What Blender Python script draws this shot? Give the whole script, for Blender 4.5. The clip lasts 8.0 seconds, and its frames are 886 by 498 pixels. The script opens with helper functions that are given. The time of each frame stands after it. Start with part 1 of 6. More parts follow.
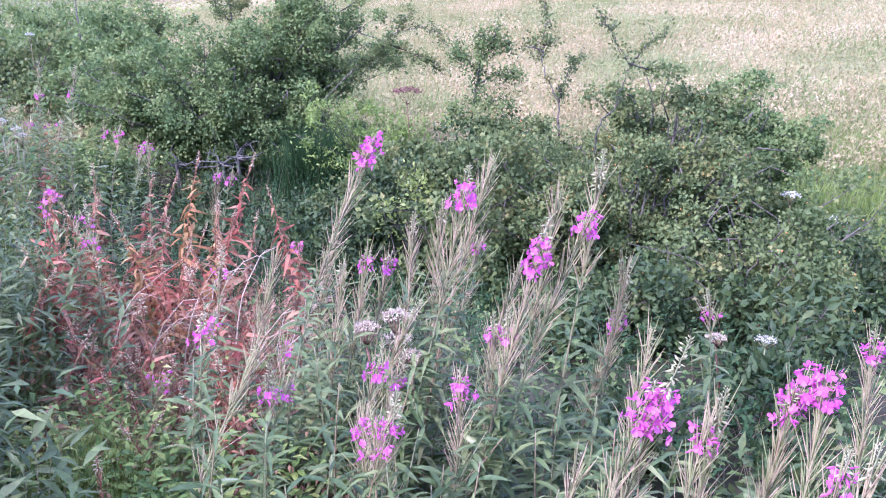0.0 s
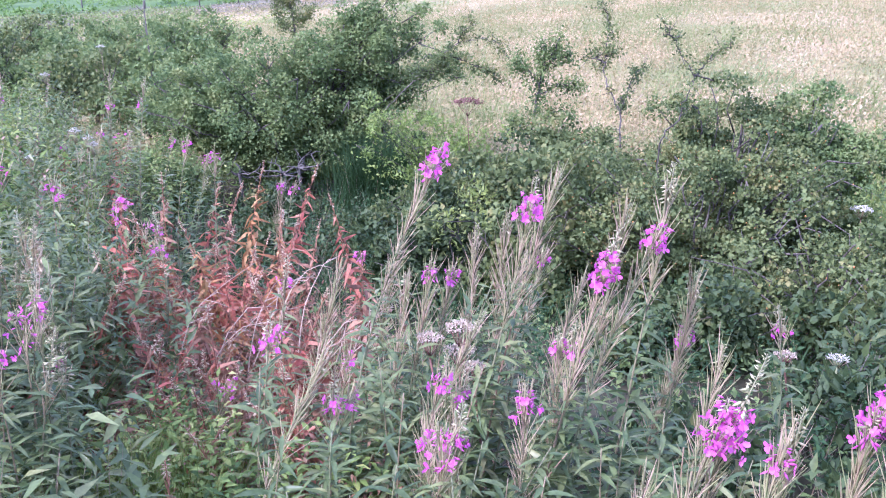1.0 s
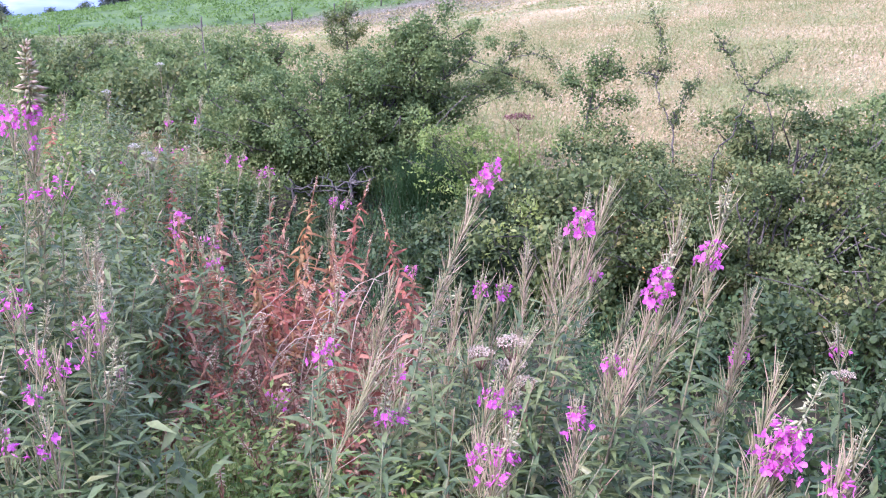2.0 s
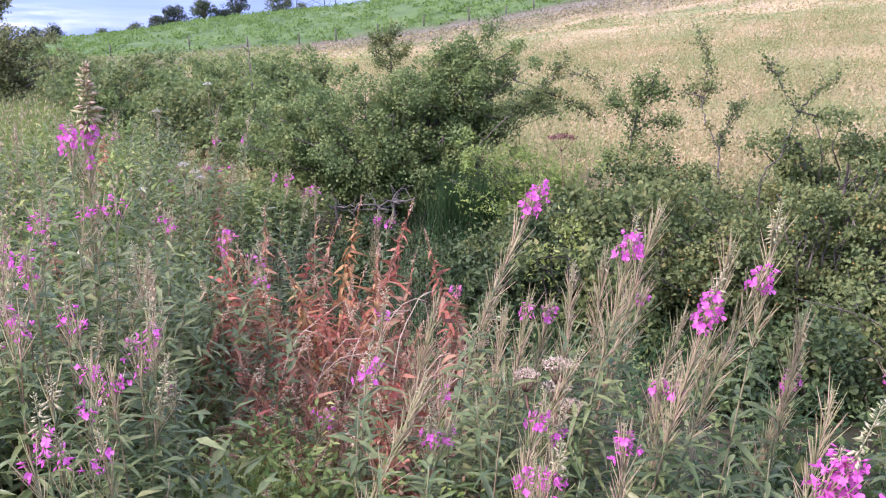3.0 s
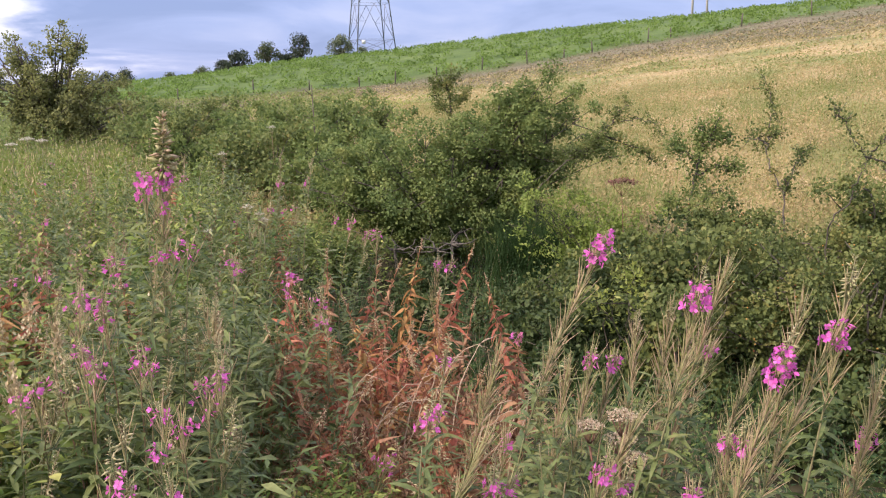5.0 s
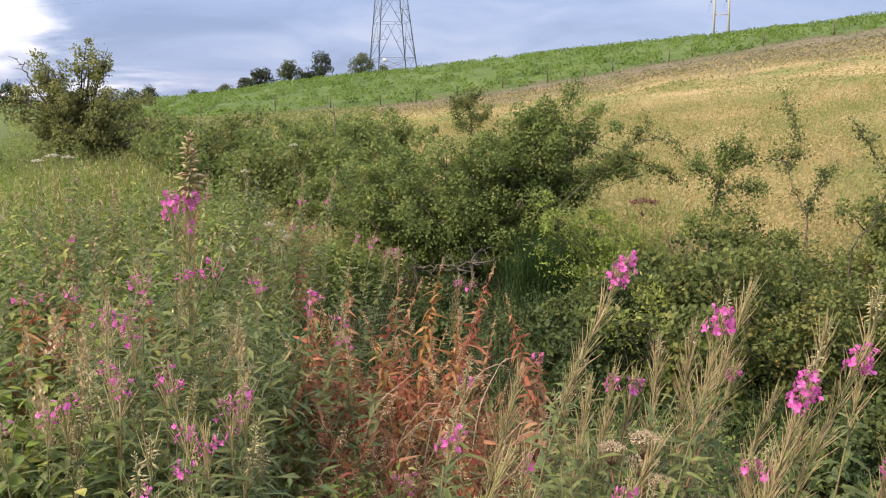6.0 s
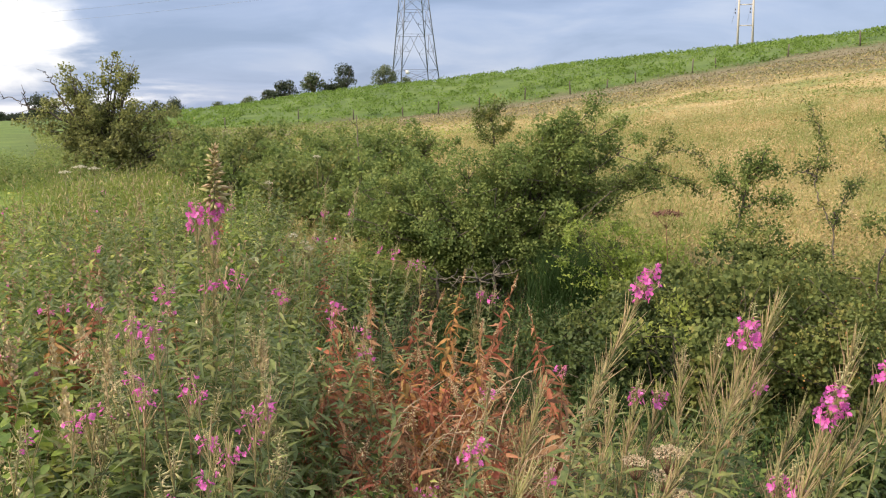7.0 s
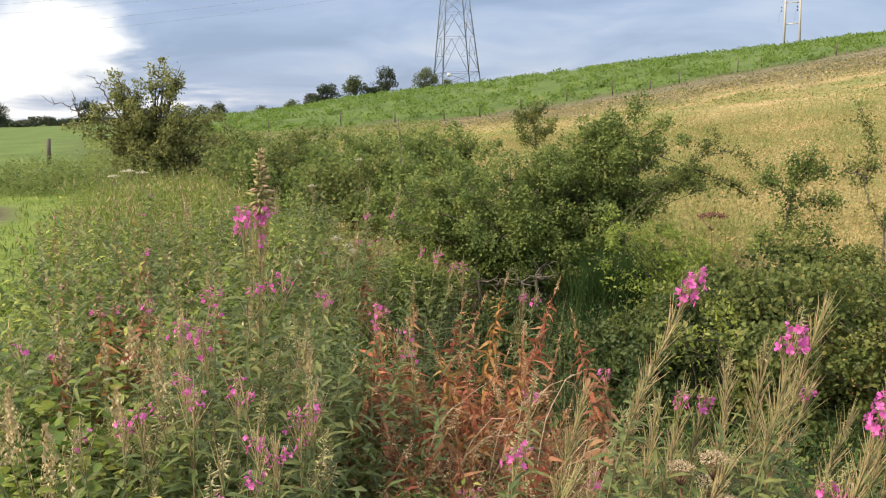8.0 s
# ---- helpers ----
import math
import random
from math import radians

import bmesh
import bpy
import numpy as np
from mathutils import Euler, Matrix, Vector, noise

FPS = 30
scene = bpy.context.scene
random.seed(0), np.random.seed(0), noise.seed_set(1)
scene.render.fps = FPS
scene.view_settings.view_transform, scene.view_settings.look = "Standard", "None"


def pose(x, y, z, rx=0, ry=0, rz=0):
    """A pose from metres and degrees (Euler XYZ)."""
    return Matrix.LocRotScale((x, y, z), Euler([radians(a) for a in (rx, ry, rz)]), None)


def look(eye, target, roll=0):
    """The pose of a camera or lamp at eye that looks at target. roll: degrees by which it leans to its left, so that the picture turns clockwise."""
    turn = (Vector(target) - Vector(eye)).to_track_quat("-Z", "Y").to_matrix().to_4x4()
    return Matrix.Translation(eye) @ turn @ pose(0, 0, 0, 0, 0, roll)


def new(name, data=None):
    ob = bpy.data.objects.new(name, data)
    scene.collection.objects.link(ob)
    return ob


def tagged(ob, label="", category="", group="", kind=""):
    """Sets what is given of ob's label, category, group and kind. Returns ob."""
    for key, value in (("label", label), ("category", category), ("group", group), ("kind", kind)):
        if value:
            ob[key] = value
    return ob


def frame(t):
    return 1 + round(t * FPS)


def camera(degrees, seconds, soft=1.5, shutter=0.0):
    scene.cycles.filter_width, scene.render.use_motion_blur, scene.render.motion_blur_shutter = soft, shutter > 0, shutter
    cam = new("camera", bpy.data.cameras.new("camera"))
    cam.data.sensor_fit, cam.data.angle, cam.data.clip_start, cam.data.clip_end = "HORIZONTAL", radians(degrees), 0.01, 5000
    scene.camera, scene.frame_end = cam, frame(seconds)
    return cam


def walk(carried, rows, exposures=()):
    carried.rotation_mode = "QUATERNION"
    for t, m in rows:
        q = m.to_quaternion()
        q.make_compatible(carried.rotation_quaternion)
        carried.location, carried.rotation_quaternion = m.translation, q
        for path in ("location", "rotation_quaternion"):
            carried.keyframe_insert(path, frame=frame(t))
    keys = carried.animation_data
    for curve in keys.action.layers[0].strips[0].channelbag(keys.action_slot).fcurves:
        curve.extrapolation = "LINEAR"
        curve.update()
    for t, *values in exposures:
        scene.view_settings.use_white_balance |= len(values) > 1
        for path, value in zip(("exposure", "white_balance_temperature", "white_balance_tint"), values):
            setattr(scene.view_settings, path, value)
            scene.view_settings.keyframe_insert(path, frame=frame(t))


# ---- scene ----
cam = camera(53.86, 8.0, soft=1.18)
PATH = [
    (0.0, pose(0.0953, 0.0191, 1.5497, 73.102, 0.106, -18.971)),
    (0.5, pose(0.0936, 0.0120, 1.5559, 73.271, 0.412, -17.010)),
    (1.0, pose(0.0723, 0.0329, 1.5509, 73.804, 0.456, -15.285)),
    (1.5, pose(0.0684, 0.0229, 1.5527, 74.324, 0.772, -13.629)),
    (3.0, pose(0.0431, 0.0207, 1.5616, 76.105, 1.033, -9.390)),
    (3.5, pose(0.0371, 0.0194, 1.5717, 76.927, 1.177, -8.304)),
    (4.0, pose(0.0338, 0.0172, 1.5766, 77.567, 1.243, -7.392)),
    (4.5, pose(0.0279, 0.0221, 1.5788, 78.221, 1.262, -6.532)),
    (6.0, pose(0.0088, 0.0084, 1.5926, 80.047, 0.965, -4.351)),
    (6.5, pose(0.0137, 0.0063, 1.5937, 80.546, 0.968, -3.908)),
    (7.0, pose(0.0065, 0.0110, 1.5944, 80.820, 1.040, -2.908)),
    (7.5, pose(0.0036, -0.0003, 1.5984, 81.011, 1.239, -1.609)),
    (8.0, pose(-0.0000, -0.0000, 1.6000, 81.017, 1.482, -0.234)),
]
EXPOSURES = [(0.0, 1.40, 4500, 43), (1.5, 1.33, 4600, 44), (3.0, 1.03, 5100, 40), (4.5, 0.67, 5850, 29), (6.0, 0.58, 6500, 18), (8.0, 0.56, 6900, 10)]
walk(cam, PATH, EXPOSURES)

# ---------------------------------------------------------------- world and sun
SUN_AZ, SUN_EL = -108.0, 38.0     # degrees clockwise from +y, and above the horizon


def make_world():
    w = bpy.data.worlds.new("sky")
    scene.world = w
    w.use_nodes = True
    nt = w.node_tree
    nt.nodes.clear()
    N, L = nt.nodes.new, nt.links.new
    out, bg = N("ShaderNodeOutputWorld"), N("ShaderNodeBackground")
    sky = N("ShaderNodeTexSky")
    sky.sky_type, sky.sun_disc = "NISHITA", False
    sky.sun_elevation, sky.sun_rotation = radians(SUN_EL), radians(SUN_AZ)
    dim = N("ShaderNodeVectorMath")
    dim.operation = "SCALE"
    dim.inputs["Scale"].default_value = 0.12
    L(sky.outputs[0], dim.inputs[0])
    tc, sep = N("ShaderNodeTexCoord"), N("ShaderNodeSeparateXYZ")
    L(tc.outputs["Generated"], sep.inputs[0])
    up = N("ShaderNodeMath")
    up.operation = "ADD"
    up.inputs[1].default_value = 0.16
    L(sep.outputs["Z"], up.inputs[0])
    safe = N("ShaderNodeMath")
    safe.operation = "MAXIMUM"
    safe.inputs[1].default_value = 0.05
    L(up.outputs[0], safe.inputs[0])
    flat = N("ShaderNodeVectorMath")
    flat.operation = "DIVIDE"
    L(tc.outputs["Generated"], flat.inputs[0])
    trip = N("ShaderNodeCombineXYZ")
    for k in range(3):
        L(safe.outputs[0], trip.inputs[k])
    L(trip.outputs[0], flat.inputs[1])
    # cloud deck: broad masses with finer edges
    noise_a = N("ShaderNodeTexNoise")
    noise_a.inputs["Scale"].default_value, noise_a.inputs["Detail"].default_value = 1.1, 8
    noise_a.inputs["Roughness"].default_value, noise_a.inputs["Distortion"].default_value = 0.52, 0.5
    L(flat.outputs[0], noise_a.inputs["Vector"])
    ramp = N("ShaderNodeValToRGB")
    e = ramp.color_ramp.elements
    e[0].position, e[0].color = 0.33, (0.20, 0.275, 0.44, 1)
    e[1].position, e[1].color = 0.66, (0.38, 0.445, 0.59, 1)
    m = e.new(0.5)
    m.color = (0.275, 0.355, 0.535, 1)
    L(noise_a.outputs["Fac"], ramp.inputs[0])
    # the thin bright part of the deck low on the sun's side
    glow_dir = Vector((math.sin(radians(-26)), math.cos(radians(-26)), math.tan(radians(3.4)))).normalized()
    sub = N("ShaderNodeVectorMath")
    sub.operation = "SUBTRACT"
    sub.inputs[1].default_value = glow_dir
    L(tc.outputs["Generated"], sub.inputs[0])
    squash = N("ShaderNodeVectorMath")
    squash.operation = "MULTIPLY"
    squash.inputs[1].default_value = (1.0, 1.0, 2.9)
    L(sub.outputs[0], squash.inputs[0])
    ln = N("ShaderNodeVectorMath")
    ln.operation = "LENGTH"
    L(squash.outputs[0], ln.inputs[0])
    jit = N("ShaderNodeMath")
    jit.operation = "MULTIPLY_ADD"
    jit.inputs[1].default_value, jit.inputs[2].default_value = 0.62, -0.31
    L(noise_a.outputs["Fac"], jit.inputs[0])
    far = N("ShaderNodeMath")
    far.operation = "SUBTRACT"
    L(ln.outputs["Value"], far.inputs[0])
    L(jit.outputs[0], far.inputs[1])
    glow = N("ShaderNodeMapRange")
    glow.interpolation_type = "SMOOTHSTEP"
    for k, v in (("From Min", 0.22), ("From Max", 0.03), ("To Min", 0.0), ("To Max", 0.92)):
        glow.inputs[k].default_value = v
    L(far.outputs[0], glow.inputs["Value"])
    bright = N("ShaderNodeMix")
    bright.data_type = "RGBA"
    L(glow.outputs[0], bright.inputs["Factor"])
    L(ramp.outputs[0], bright.inputs["A"])
    bright.inputs["B"].default_value = (0.98, 0.97, 0.95, 1)
    mix = N("ShaderNodeMix")
    mix.data_type = "RGBA"
    mix.inputs["Factor"].default_value = 0.85
    L(dim.outputs[0], mix.inputs["A"])
    L(bright.outputs["Result"], mix.inputs["B"])
    pale = N("ShaderNodeMix")
    pale.data_type = "RGBA"
    pale.inputs["B"].default_value = (0.53, 0.52, 0.51, 1)
    L(mix.outputs["Result"], pale.inputs["A"])
    L(pale.outputs["Result"], bg.inputs["Color"])
    # an overcast sky grows brighter from the horizon to the zenith
    zen = N("ShaderNodeMapRange")
    zen.interpolation_type = "SMOOTHSTEP"
    for k, v in (("From Min", 0.12), ("From Max", 0.9), ("To Min", 1.0), ("To Max", 2.55)):
        zen.inputs[k].default_value = v
    L(sep.outputs["Z"], zen.inputs["Value"])
    L(zen.outputs[0], bg.inputs["Strength"])
    hue = N("ShaderNodeMapRange")
    hue.interpolation_type = "SMOOTHSTEP"
    for k, v in (("From Min", 0.15), ("From Max", 0.7), ("To Min", 0.0), ("To Max", 0.9)):
        hue.inputs[k].default_value = v
    L(sep.outputs["Z"], hue.inputs["Value"])
    L(hue.outputs[0], pale.inputs["Factor"])
    L(bg.outputs[0], out.inputs[0])


make_world()
sun_data = bpy.data.lights.new("sun", "SUN")
sun_data.energy, sun_data.angle, sun_data.color = 4.5, radians(8), (1.0, 0.86, 0.65)
sun = new("sun", sun_data)
sun_way = Vector((math.sin(radians(SUN_AZ)) * math.cos(radians(SUN_EL)), math.cos(radians(SUN_AZ)) * math.cos(radians(SUN_EL)), math.sin(radians(SUN_EL))))
sun.matrix_world = look(sun_way * 50, (0, 0, 0))


# ---------------------------------------------------------------- materials
# tones of the hay, from green bottom grass to bleached heads, and of the hilltop
HAY_TONES = [(0.105, 0.145, 0.04), (0.165, 0.18, 0.062), (0.24, 0.205, 0.088), (0.32, 0.25, 0.122), (0.41, 0.33, 0.20)]
HILL_TONES = [(0.033, 0.062, 0.014), (0.058, 0.096, 0.022), (0.08, 0.122, 0.029), (0.11, 0.15, 0.039)]
BAND_TONES = [(0.075, 0.095, 0.038), (0.115, 0.112, 0.062), (0.155, 0.13, 0.085), (0.125, 0.14, 0.058)]


def leafy(name, colors, rough=0.5, through_light=0.3, grain=9.0, spec=0.35, patch=1.2, bump=0.15, own=0.7, area=0.5, shift=-0.1, detail=3):
    """A plant surface: each leaf takes its own tone from the ramp, with patches and a fine grain."""
    m = bpy.data.materials.new(name)
    m.use_nodes = True
    nt = m.node_tree
    nt.nodes.clear()
    N, L = nt.nodes.new, nt.links.new
    out = N("ShaderNodeOutputMaterial")
    geo, obi, tc = N("ShaderNodeNewGeometry"), N("ShaderNodeObjectInfo"), N("ShaderNodeTexCoord")
    big, fine = N("ShaderNodeTexNoise"), N("ShaderNodeTexNoise")
    big.inputs["Scale"].default_value, big.inputs["Detail"].default_value = patch, detail
    big.inputs["Roughness"].default_value = 0.6
    fine.inputs["Scale"].default_value, fine.inputs["Detail"].default_value = grain * 8, 3
    L(geo.outputs["Position"], big.inputs["Vector"])
    L(tc.outputs["Object"], fine.inputs["Vector"])
    total = N("ShaderNodeMath")
    total.operation = "ADD"
    L(geo.outputs["Random Per Island"], total.inputs[0])
    L(obi.outputs["Random"], total.inputs[1])
    frac = N("ShaderNodeMath")
    frac.operation = "FRACT"
    L(total.outputs[0], frac.inputs[0])
    a = N("ShaderNodeMath")
    a.operation = "MULTIPLY_ADD"
    a.inputs[1].default_value, a.inputs[2].default_value = own, shift
    L(frac.outputs[0], a.inputs[0])
    b = N("ShaderNodeMath")
    b.operation = "MULTIPLY_ADD"
    b.inputs[1].default_value = area
    L(big.outputs["Fac"], b.inputs[0])
    L(a.outputs[0], b.inputs[2])
    ramp = N("ShaderNodeValToRGB")
    es = ramp.color_ramp.elements
    while len(es) < len(colors):
        es.new(0.5)
    for k, c in enumerate(colors):
        es[k].position = k / (len(colors) - 1)
        es[k].color = (*c, 1)
    L(b.outputs[0], ramp.inputs[0])
    hsv = N("ShaderNodeHueSaturation")
    val = N("ShaderNodeMapRange")
    for k, v in (("From Min", 0.25), ("From Max", 0.75), ("To Min", 0.78), ("To Max", 1.22)):
        val.inputs[k].default_value = v
    L(fine.outputs["Fac"], val.inputs["Value"])
    L(val.outputs[0], hsv.inputs["Value"])
    L(ramp.outputs[0], hsv.inputs["Color"])
    pb = N("ShaderNodeBsdfPrincipled")
    pb.inputs["Roughness"].default_value = rough
    pb.inputs["Specular IOR Level"].default_value = spec
    L(hsv.outputs[0], pb.inputs["Base Color"])
    if bump:
        bp = N("ShaderNodeBump")
        bp.inputs["Strength"].default_value, bp.inputs["Distance"].default_value = bump, 0.004
        L(fine.outputs["Fac"], bp.inputs["Height"])
        L(bp.outputs[0], pb.inputs["Normal"])
    if through_light:
        tr, mx = N("ShaderNodeBsdfTranslucent"), N("ShaderNodeMixShader")
        L(hsv.outputs[0], tr.inputs["Color"])
        mx.inputs[0].default_value = through_light
        L(pb.outputs[0], mx.inputs[1])
        L(tr.outputs[0], mx.inputs[2])
        L(mx.outputs[0], out.inputs[0])
    else:
        L(pb.outputs[0], out.inputs[0])
    return m


M_HAW = leafy("hawthorn_leaf", [(0.05, 0.085, 0.028), (0.115, 0.168, 0.05), (0.19, 0.24, 0.07), (0.31, 0.325, 0.105)], 0.6, 0.42, spec=0.2, patch=4.5, area=1.8, own=0.14, shift=-0.47)
M_HAW_DULL = leafy("thorn_leaf_dull", [(0.045, 0.068, 0.025), (0.1, 0.135, 0.043), (0.17, 0.2, 0.06), (0.33, 0.275, 0.095)], 0.6, 0.42, spec=0.2, patch=5.5, area=1.9, own=0.18, shift=-0.53)
# bramble's own dark green, deepened so that it holds the hedge-bottom shade
M_BRAMBLE = leafy("bramble_leaf_and_shade", [(0.02, 0.036, 0.014), (0.042, 0.065, 0.022), (0.08, 0.11, 0.034), (0.17, 0.15, 0.052)], 0.55, 0.3, spec=0.2, patch=3.6, area=1.5, own=0.3, shift=-0.4)
M_BRIGHT = leafy("fresh_leaf", [(0.11, 0.17, 0.034), (0.2, 0.275, 0.056), (0.33, 0.38, 0.09)], 0.55, 0.48, spec=0.25)
M_YELLOW = leafy("yellow_leaf", [(0.19, 0.25, 0.05), (0.33, 0.36, 0.085)], 0.5, 0.45)
M_FIRE = leafy("willowherb_leaf", [(0.042, 0.07, 0.024), (0.09, 0.13, 0.042), (0.165, 0.2, 0.066), (0.30, 0.295, 0.12)], 0.45, 0.4, spec=0.35, patch=3.0, area=1.1, own=0.6, shift=-0.37)
M_RED = leafy("withered_leaf", [(0.085, 0.034, 0.022), (0.25, 0.085, 0.048), (0.43, 0.15, 0.08), (0.55, 0.30, 0.165), (0.50, 0.15, 0.095), (0.19, 0.072, 0.042), (0.12, 0.12, 0.04)], 0.6, 0.4)
M_DRYLEAF = leafy("shrivelled_leaf", [(0.075, 0.04, 0.024), (0.19, 0.10, 0.055), (0.32, 0.18, 0.098), (0.48, 0.32, 0.18)], 0.7, 0.32)
M_ORANGE = leafy("amber_leaf", [(0.18, 0.08, 0.03), (0.34, 0.16, 0.055), (0.48, 0.27, 0.10), (0.30, 0.24, 0.08)], 0.65, 0.3)
M_SCARLET = leafy("scarlet_leaf", [(0.40, 0.07, 0.05), (0.55, 0.13, 0.08), (0.60, 0.24, 0.14)], 0.55, 0.4)
M_PALE = leafy("bleached_stalk", [(0.27, 0.185, 0.125), (0.45, 0.34, 0.235), (0.34, 0.26, 0.175)], 0.7, 0)
M_BERRY = leafy("haw_berry", [(0.35, 0.14, 0.04), (0.45, 0.25, 0.06), (0.30, 0.06, 0.03)], 0.35, 0)
M_RUST = leafy("withered_spike", [(0.25, 0.10, 0.05), (0.38, 0.20, 0.10), (0.45, 0.30, 0.17)], 0.65, 0.2)
M_POD = leafy("seed_pod", [(0.22, 0.25, 0.09), (0.33, 0.33, 0.14), (0.43, 0.36, 0.19), (0.48, 0.34, 0.23), (0.27, 0.31, 0.12)], 0.6, 0.3)
M_FLOWER = leafy("magenta_petal", [(0.60, 0.09, 0.42), (0.72, 0.15, 0.52), (0.80, 0.26, 0.62)], 0.55, 0.4, grain=20)
M_FADED = leafy("faded_petal", [(0.48, 0.12, 0.26), (0.62, 0.25, 0.36)], 0.55, 0.35, grain=20)
M_BUD = leafy("pale_bud", [(0.30, 0.31, 0.14), (0.44, 0.41, 0.22), (0.52, 0.43, 0.27)], 0.6, 0.3)
M_STEM = leafy("green_stem", [(0.12, 0.15, 0.06), (0.20, 0.18, 0.09), (0.24, 0.13, 0.08)], 0.55, 0)
M_STEMR = leafy("red_stem", [(0.18, 0.07, 0.04), (0.28, 0.12, 0.07)], 0.6, 0)
M_STRAW = leafy("dry_straw", [(0.34, 0.25, 0.13), (0.48, 0.38, 0.22), (0.58, 0.49, 0.32)], 0.65, 0.15)
M_HAY = leafy("hay_blade", [tuple(1.3 * v for v in c) for c in HAY_TONES], 0.7, 0.4, patch=0.42, own=0.3, area=2.6, shift=-0.92, detail=7, bump=0)
M_HAYG = leafy("hay_green", [(0.125, 0.175, 0.046), (0.185, 0.235, 0.064), (0.28, 0.285, 0.105)], 0.6, 0.4, patch=0.25, own=0.4, area=0.9, shift=-0.15, detail=6)
M_BROWNGRASS = leafy("brown_grass", [tuple(1.6 * v for v in c) for c in BAND_TONES], 0.65, 0.25, patch=0.3, own=0.25, area=1.8, shift=-0.5, detail=6)
M_GRASS = leafy("green_grass", [(0.10, 0.155, 0.025), (0.17, 0.22, 0.04), (0.27, 0.29, 0.08)], 0.55, 0.35, spec=0.25)
# dark green of the hedge grass; on weeds it also stands for shade
M_GRASSD = leafy("deep_grass_and_shade", [(0.024, 0.05, 0.016), (0.044, 0.085, 0.025)], 0.6, 0.3, spec=0.15)
M_WEED = leafy("weed_leaf", [(0.028, 0.058, 0.014), (0.095, 0.155, 0.032), (0.215, 0.275, 0.058), (0.41, 0.41, 0.12)], 0.55, 0.38, spec=0.22, patch=2.6, area=1.7, own=0.55, shift=-0.57)
M_WEEDB = leafy("weed_seed", [(0.18, 0.11, 0.07), (0.29, 0.19, 0.12), (0.38, 0.28, 0.18)], 0.65, 0.2)
M_LITTER = leafy("dead_stalk", [(0.13, 0.06, 0.032), (0.33, 0.17, 0.085), (0.55, 0.37, 0.2)], 0.7, 0.15)
M_BRACKEN = leafy("bracken", [(0.085, 0.15, 0.03), (0.125, 0.2, 0.042), (0.16, 0.245, 0.053), (0.2, 0.28, 0.068)], 0.6, 0.45, patch=0.22, spec=0.2, own=0.3, area=1.6, shift=-0.5, detail=7)
M_TREE = leafy("far_tree_leaf", [(0.05, 0.075, 0.032), (0.085, 0.115, 0.045), (0.13, 0.15, 0.06)], 0.6, 0.3, patch=0.2)
M_TREEP = leafy("far_willow_leaf", [(0.10, 0.13, 0.07), (0.15, 0.18, 0.10)], 0.55, 0.25, patch=0.2)
M_TREED = leafy("far_pine_leaf", [(0.03, 0.045, 0.024), (0.05, 0.07, 0.035)], 0.6, 0.15, patch=0.2)
M_LONE = leafy("open_thorn_leaf", [(0.10, 0.12, 0.05), (0.21, 0.23, 0.085), (0.36, 0.36, 0.125)], 0.6, 0.5, spec=0.25)
M_BARK = leafy("bark", [(0.05, 0.042, 0.032), (0.09, 0.075, 0.058), (0.14, 0.12, 0.095)], 0.8, 0, grain=5, bump=0.6)
M_TWIG = leafy("grey_twig", [(0.06, 0.05, 0.038), (0.125, 0.10, 0.08)], 0.8, 0)
M_GREYWOOD = leafy("bleached_branch", [(0.055, 0.048, 0.04), (0.13, 0.115, 0.095)], 0.8, 0)
M_UMBEL = leafy("white_umbel", [(0.46, 0.43, 0.34), (0.62, 0.59, 0.49)], 0.6, 0.3)
M_SEEDHEAD = leafy("cream_seed_head", [(0.34, 0.25, 0.16), (0.50, 0.40, 0.28), (0.58, 0.50, 0.38)], 0.7, 0.3)
M_UMBELB = leafy("brown_umbel", [(0.11, 0.05, 0.035), (0.20, 0.10, 0.07)], 0.7, 0)
M_WOOD = leafy("weathered_wood", [(0.06, 0.052, 0.042), (0.115, 0.1, 0.08)], 0.8, 0, grain=6, bump=0.5)
M_POLE = leafy("pale_pole", [(0.42, 0.39, 0.35), (0.52, 0.49, 0.45)], 0.7, 0, grain=3)


def steel(name, color, metal, rough):
    m = bpy.data.materials.new(name)
    m.use_nodes = True
    nt = m.node_tree
    pb = nt.nodes["Principled BSDF"]
    pb.inputs["Metallic"].default_value, pb.inputs["Roughness"].default_value = metal, rough
    nz, rp = nt.nodes.new("ShaderNodeTexNoise"), nt.nodes.new("ShaderNodeValToRGB")
    nz.inputs["Scale"].default_value = 1.5
    rp.color_ramp.elements[0].color = (*[c * 0.75 for c in color], 1)
    rp.color_ramp.elements[1].color = (*color, 1)
    nt.links.new(nz.outputs["Fac"], rp.inputs[0])
    nt.links.new(rp.outputs[0], pb.inputs["Base Color"])
    return m


M_STEEL = steel("galvanised_steel", (0.20, 0.22, 0.26), 0.3, 0.55)
M_WIRE = steel("wire", (0.30, 0.32, 0.36), 0.4, 0.5)
M_CERAMIC = steel("dark_insulator", (0.05, 0.04, 0.04), 0.0, 0.3)
M_SIGN = steel("white_plate", (0.75, 0.75, 0.72), 0.0, 0.5)


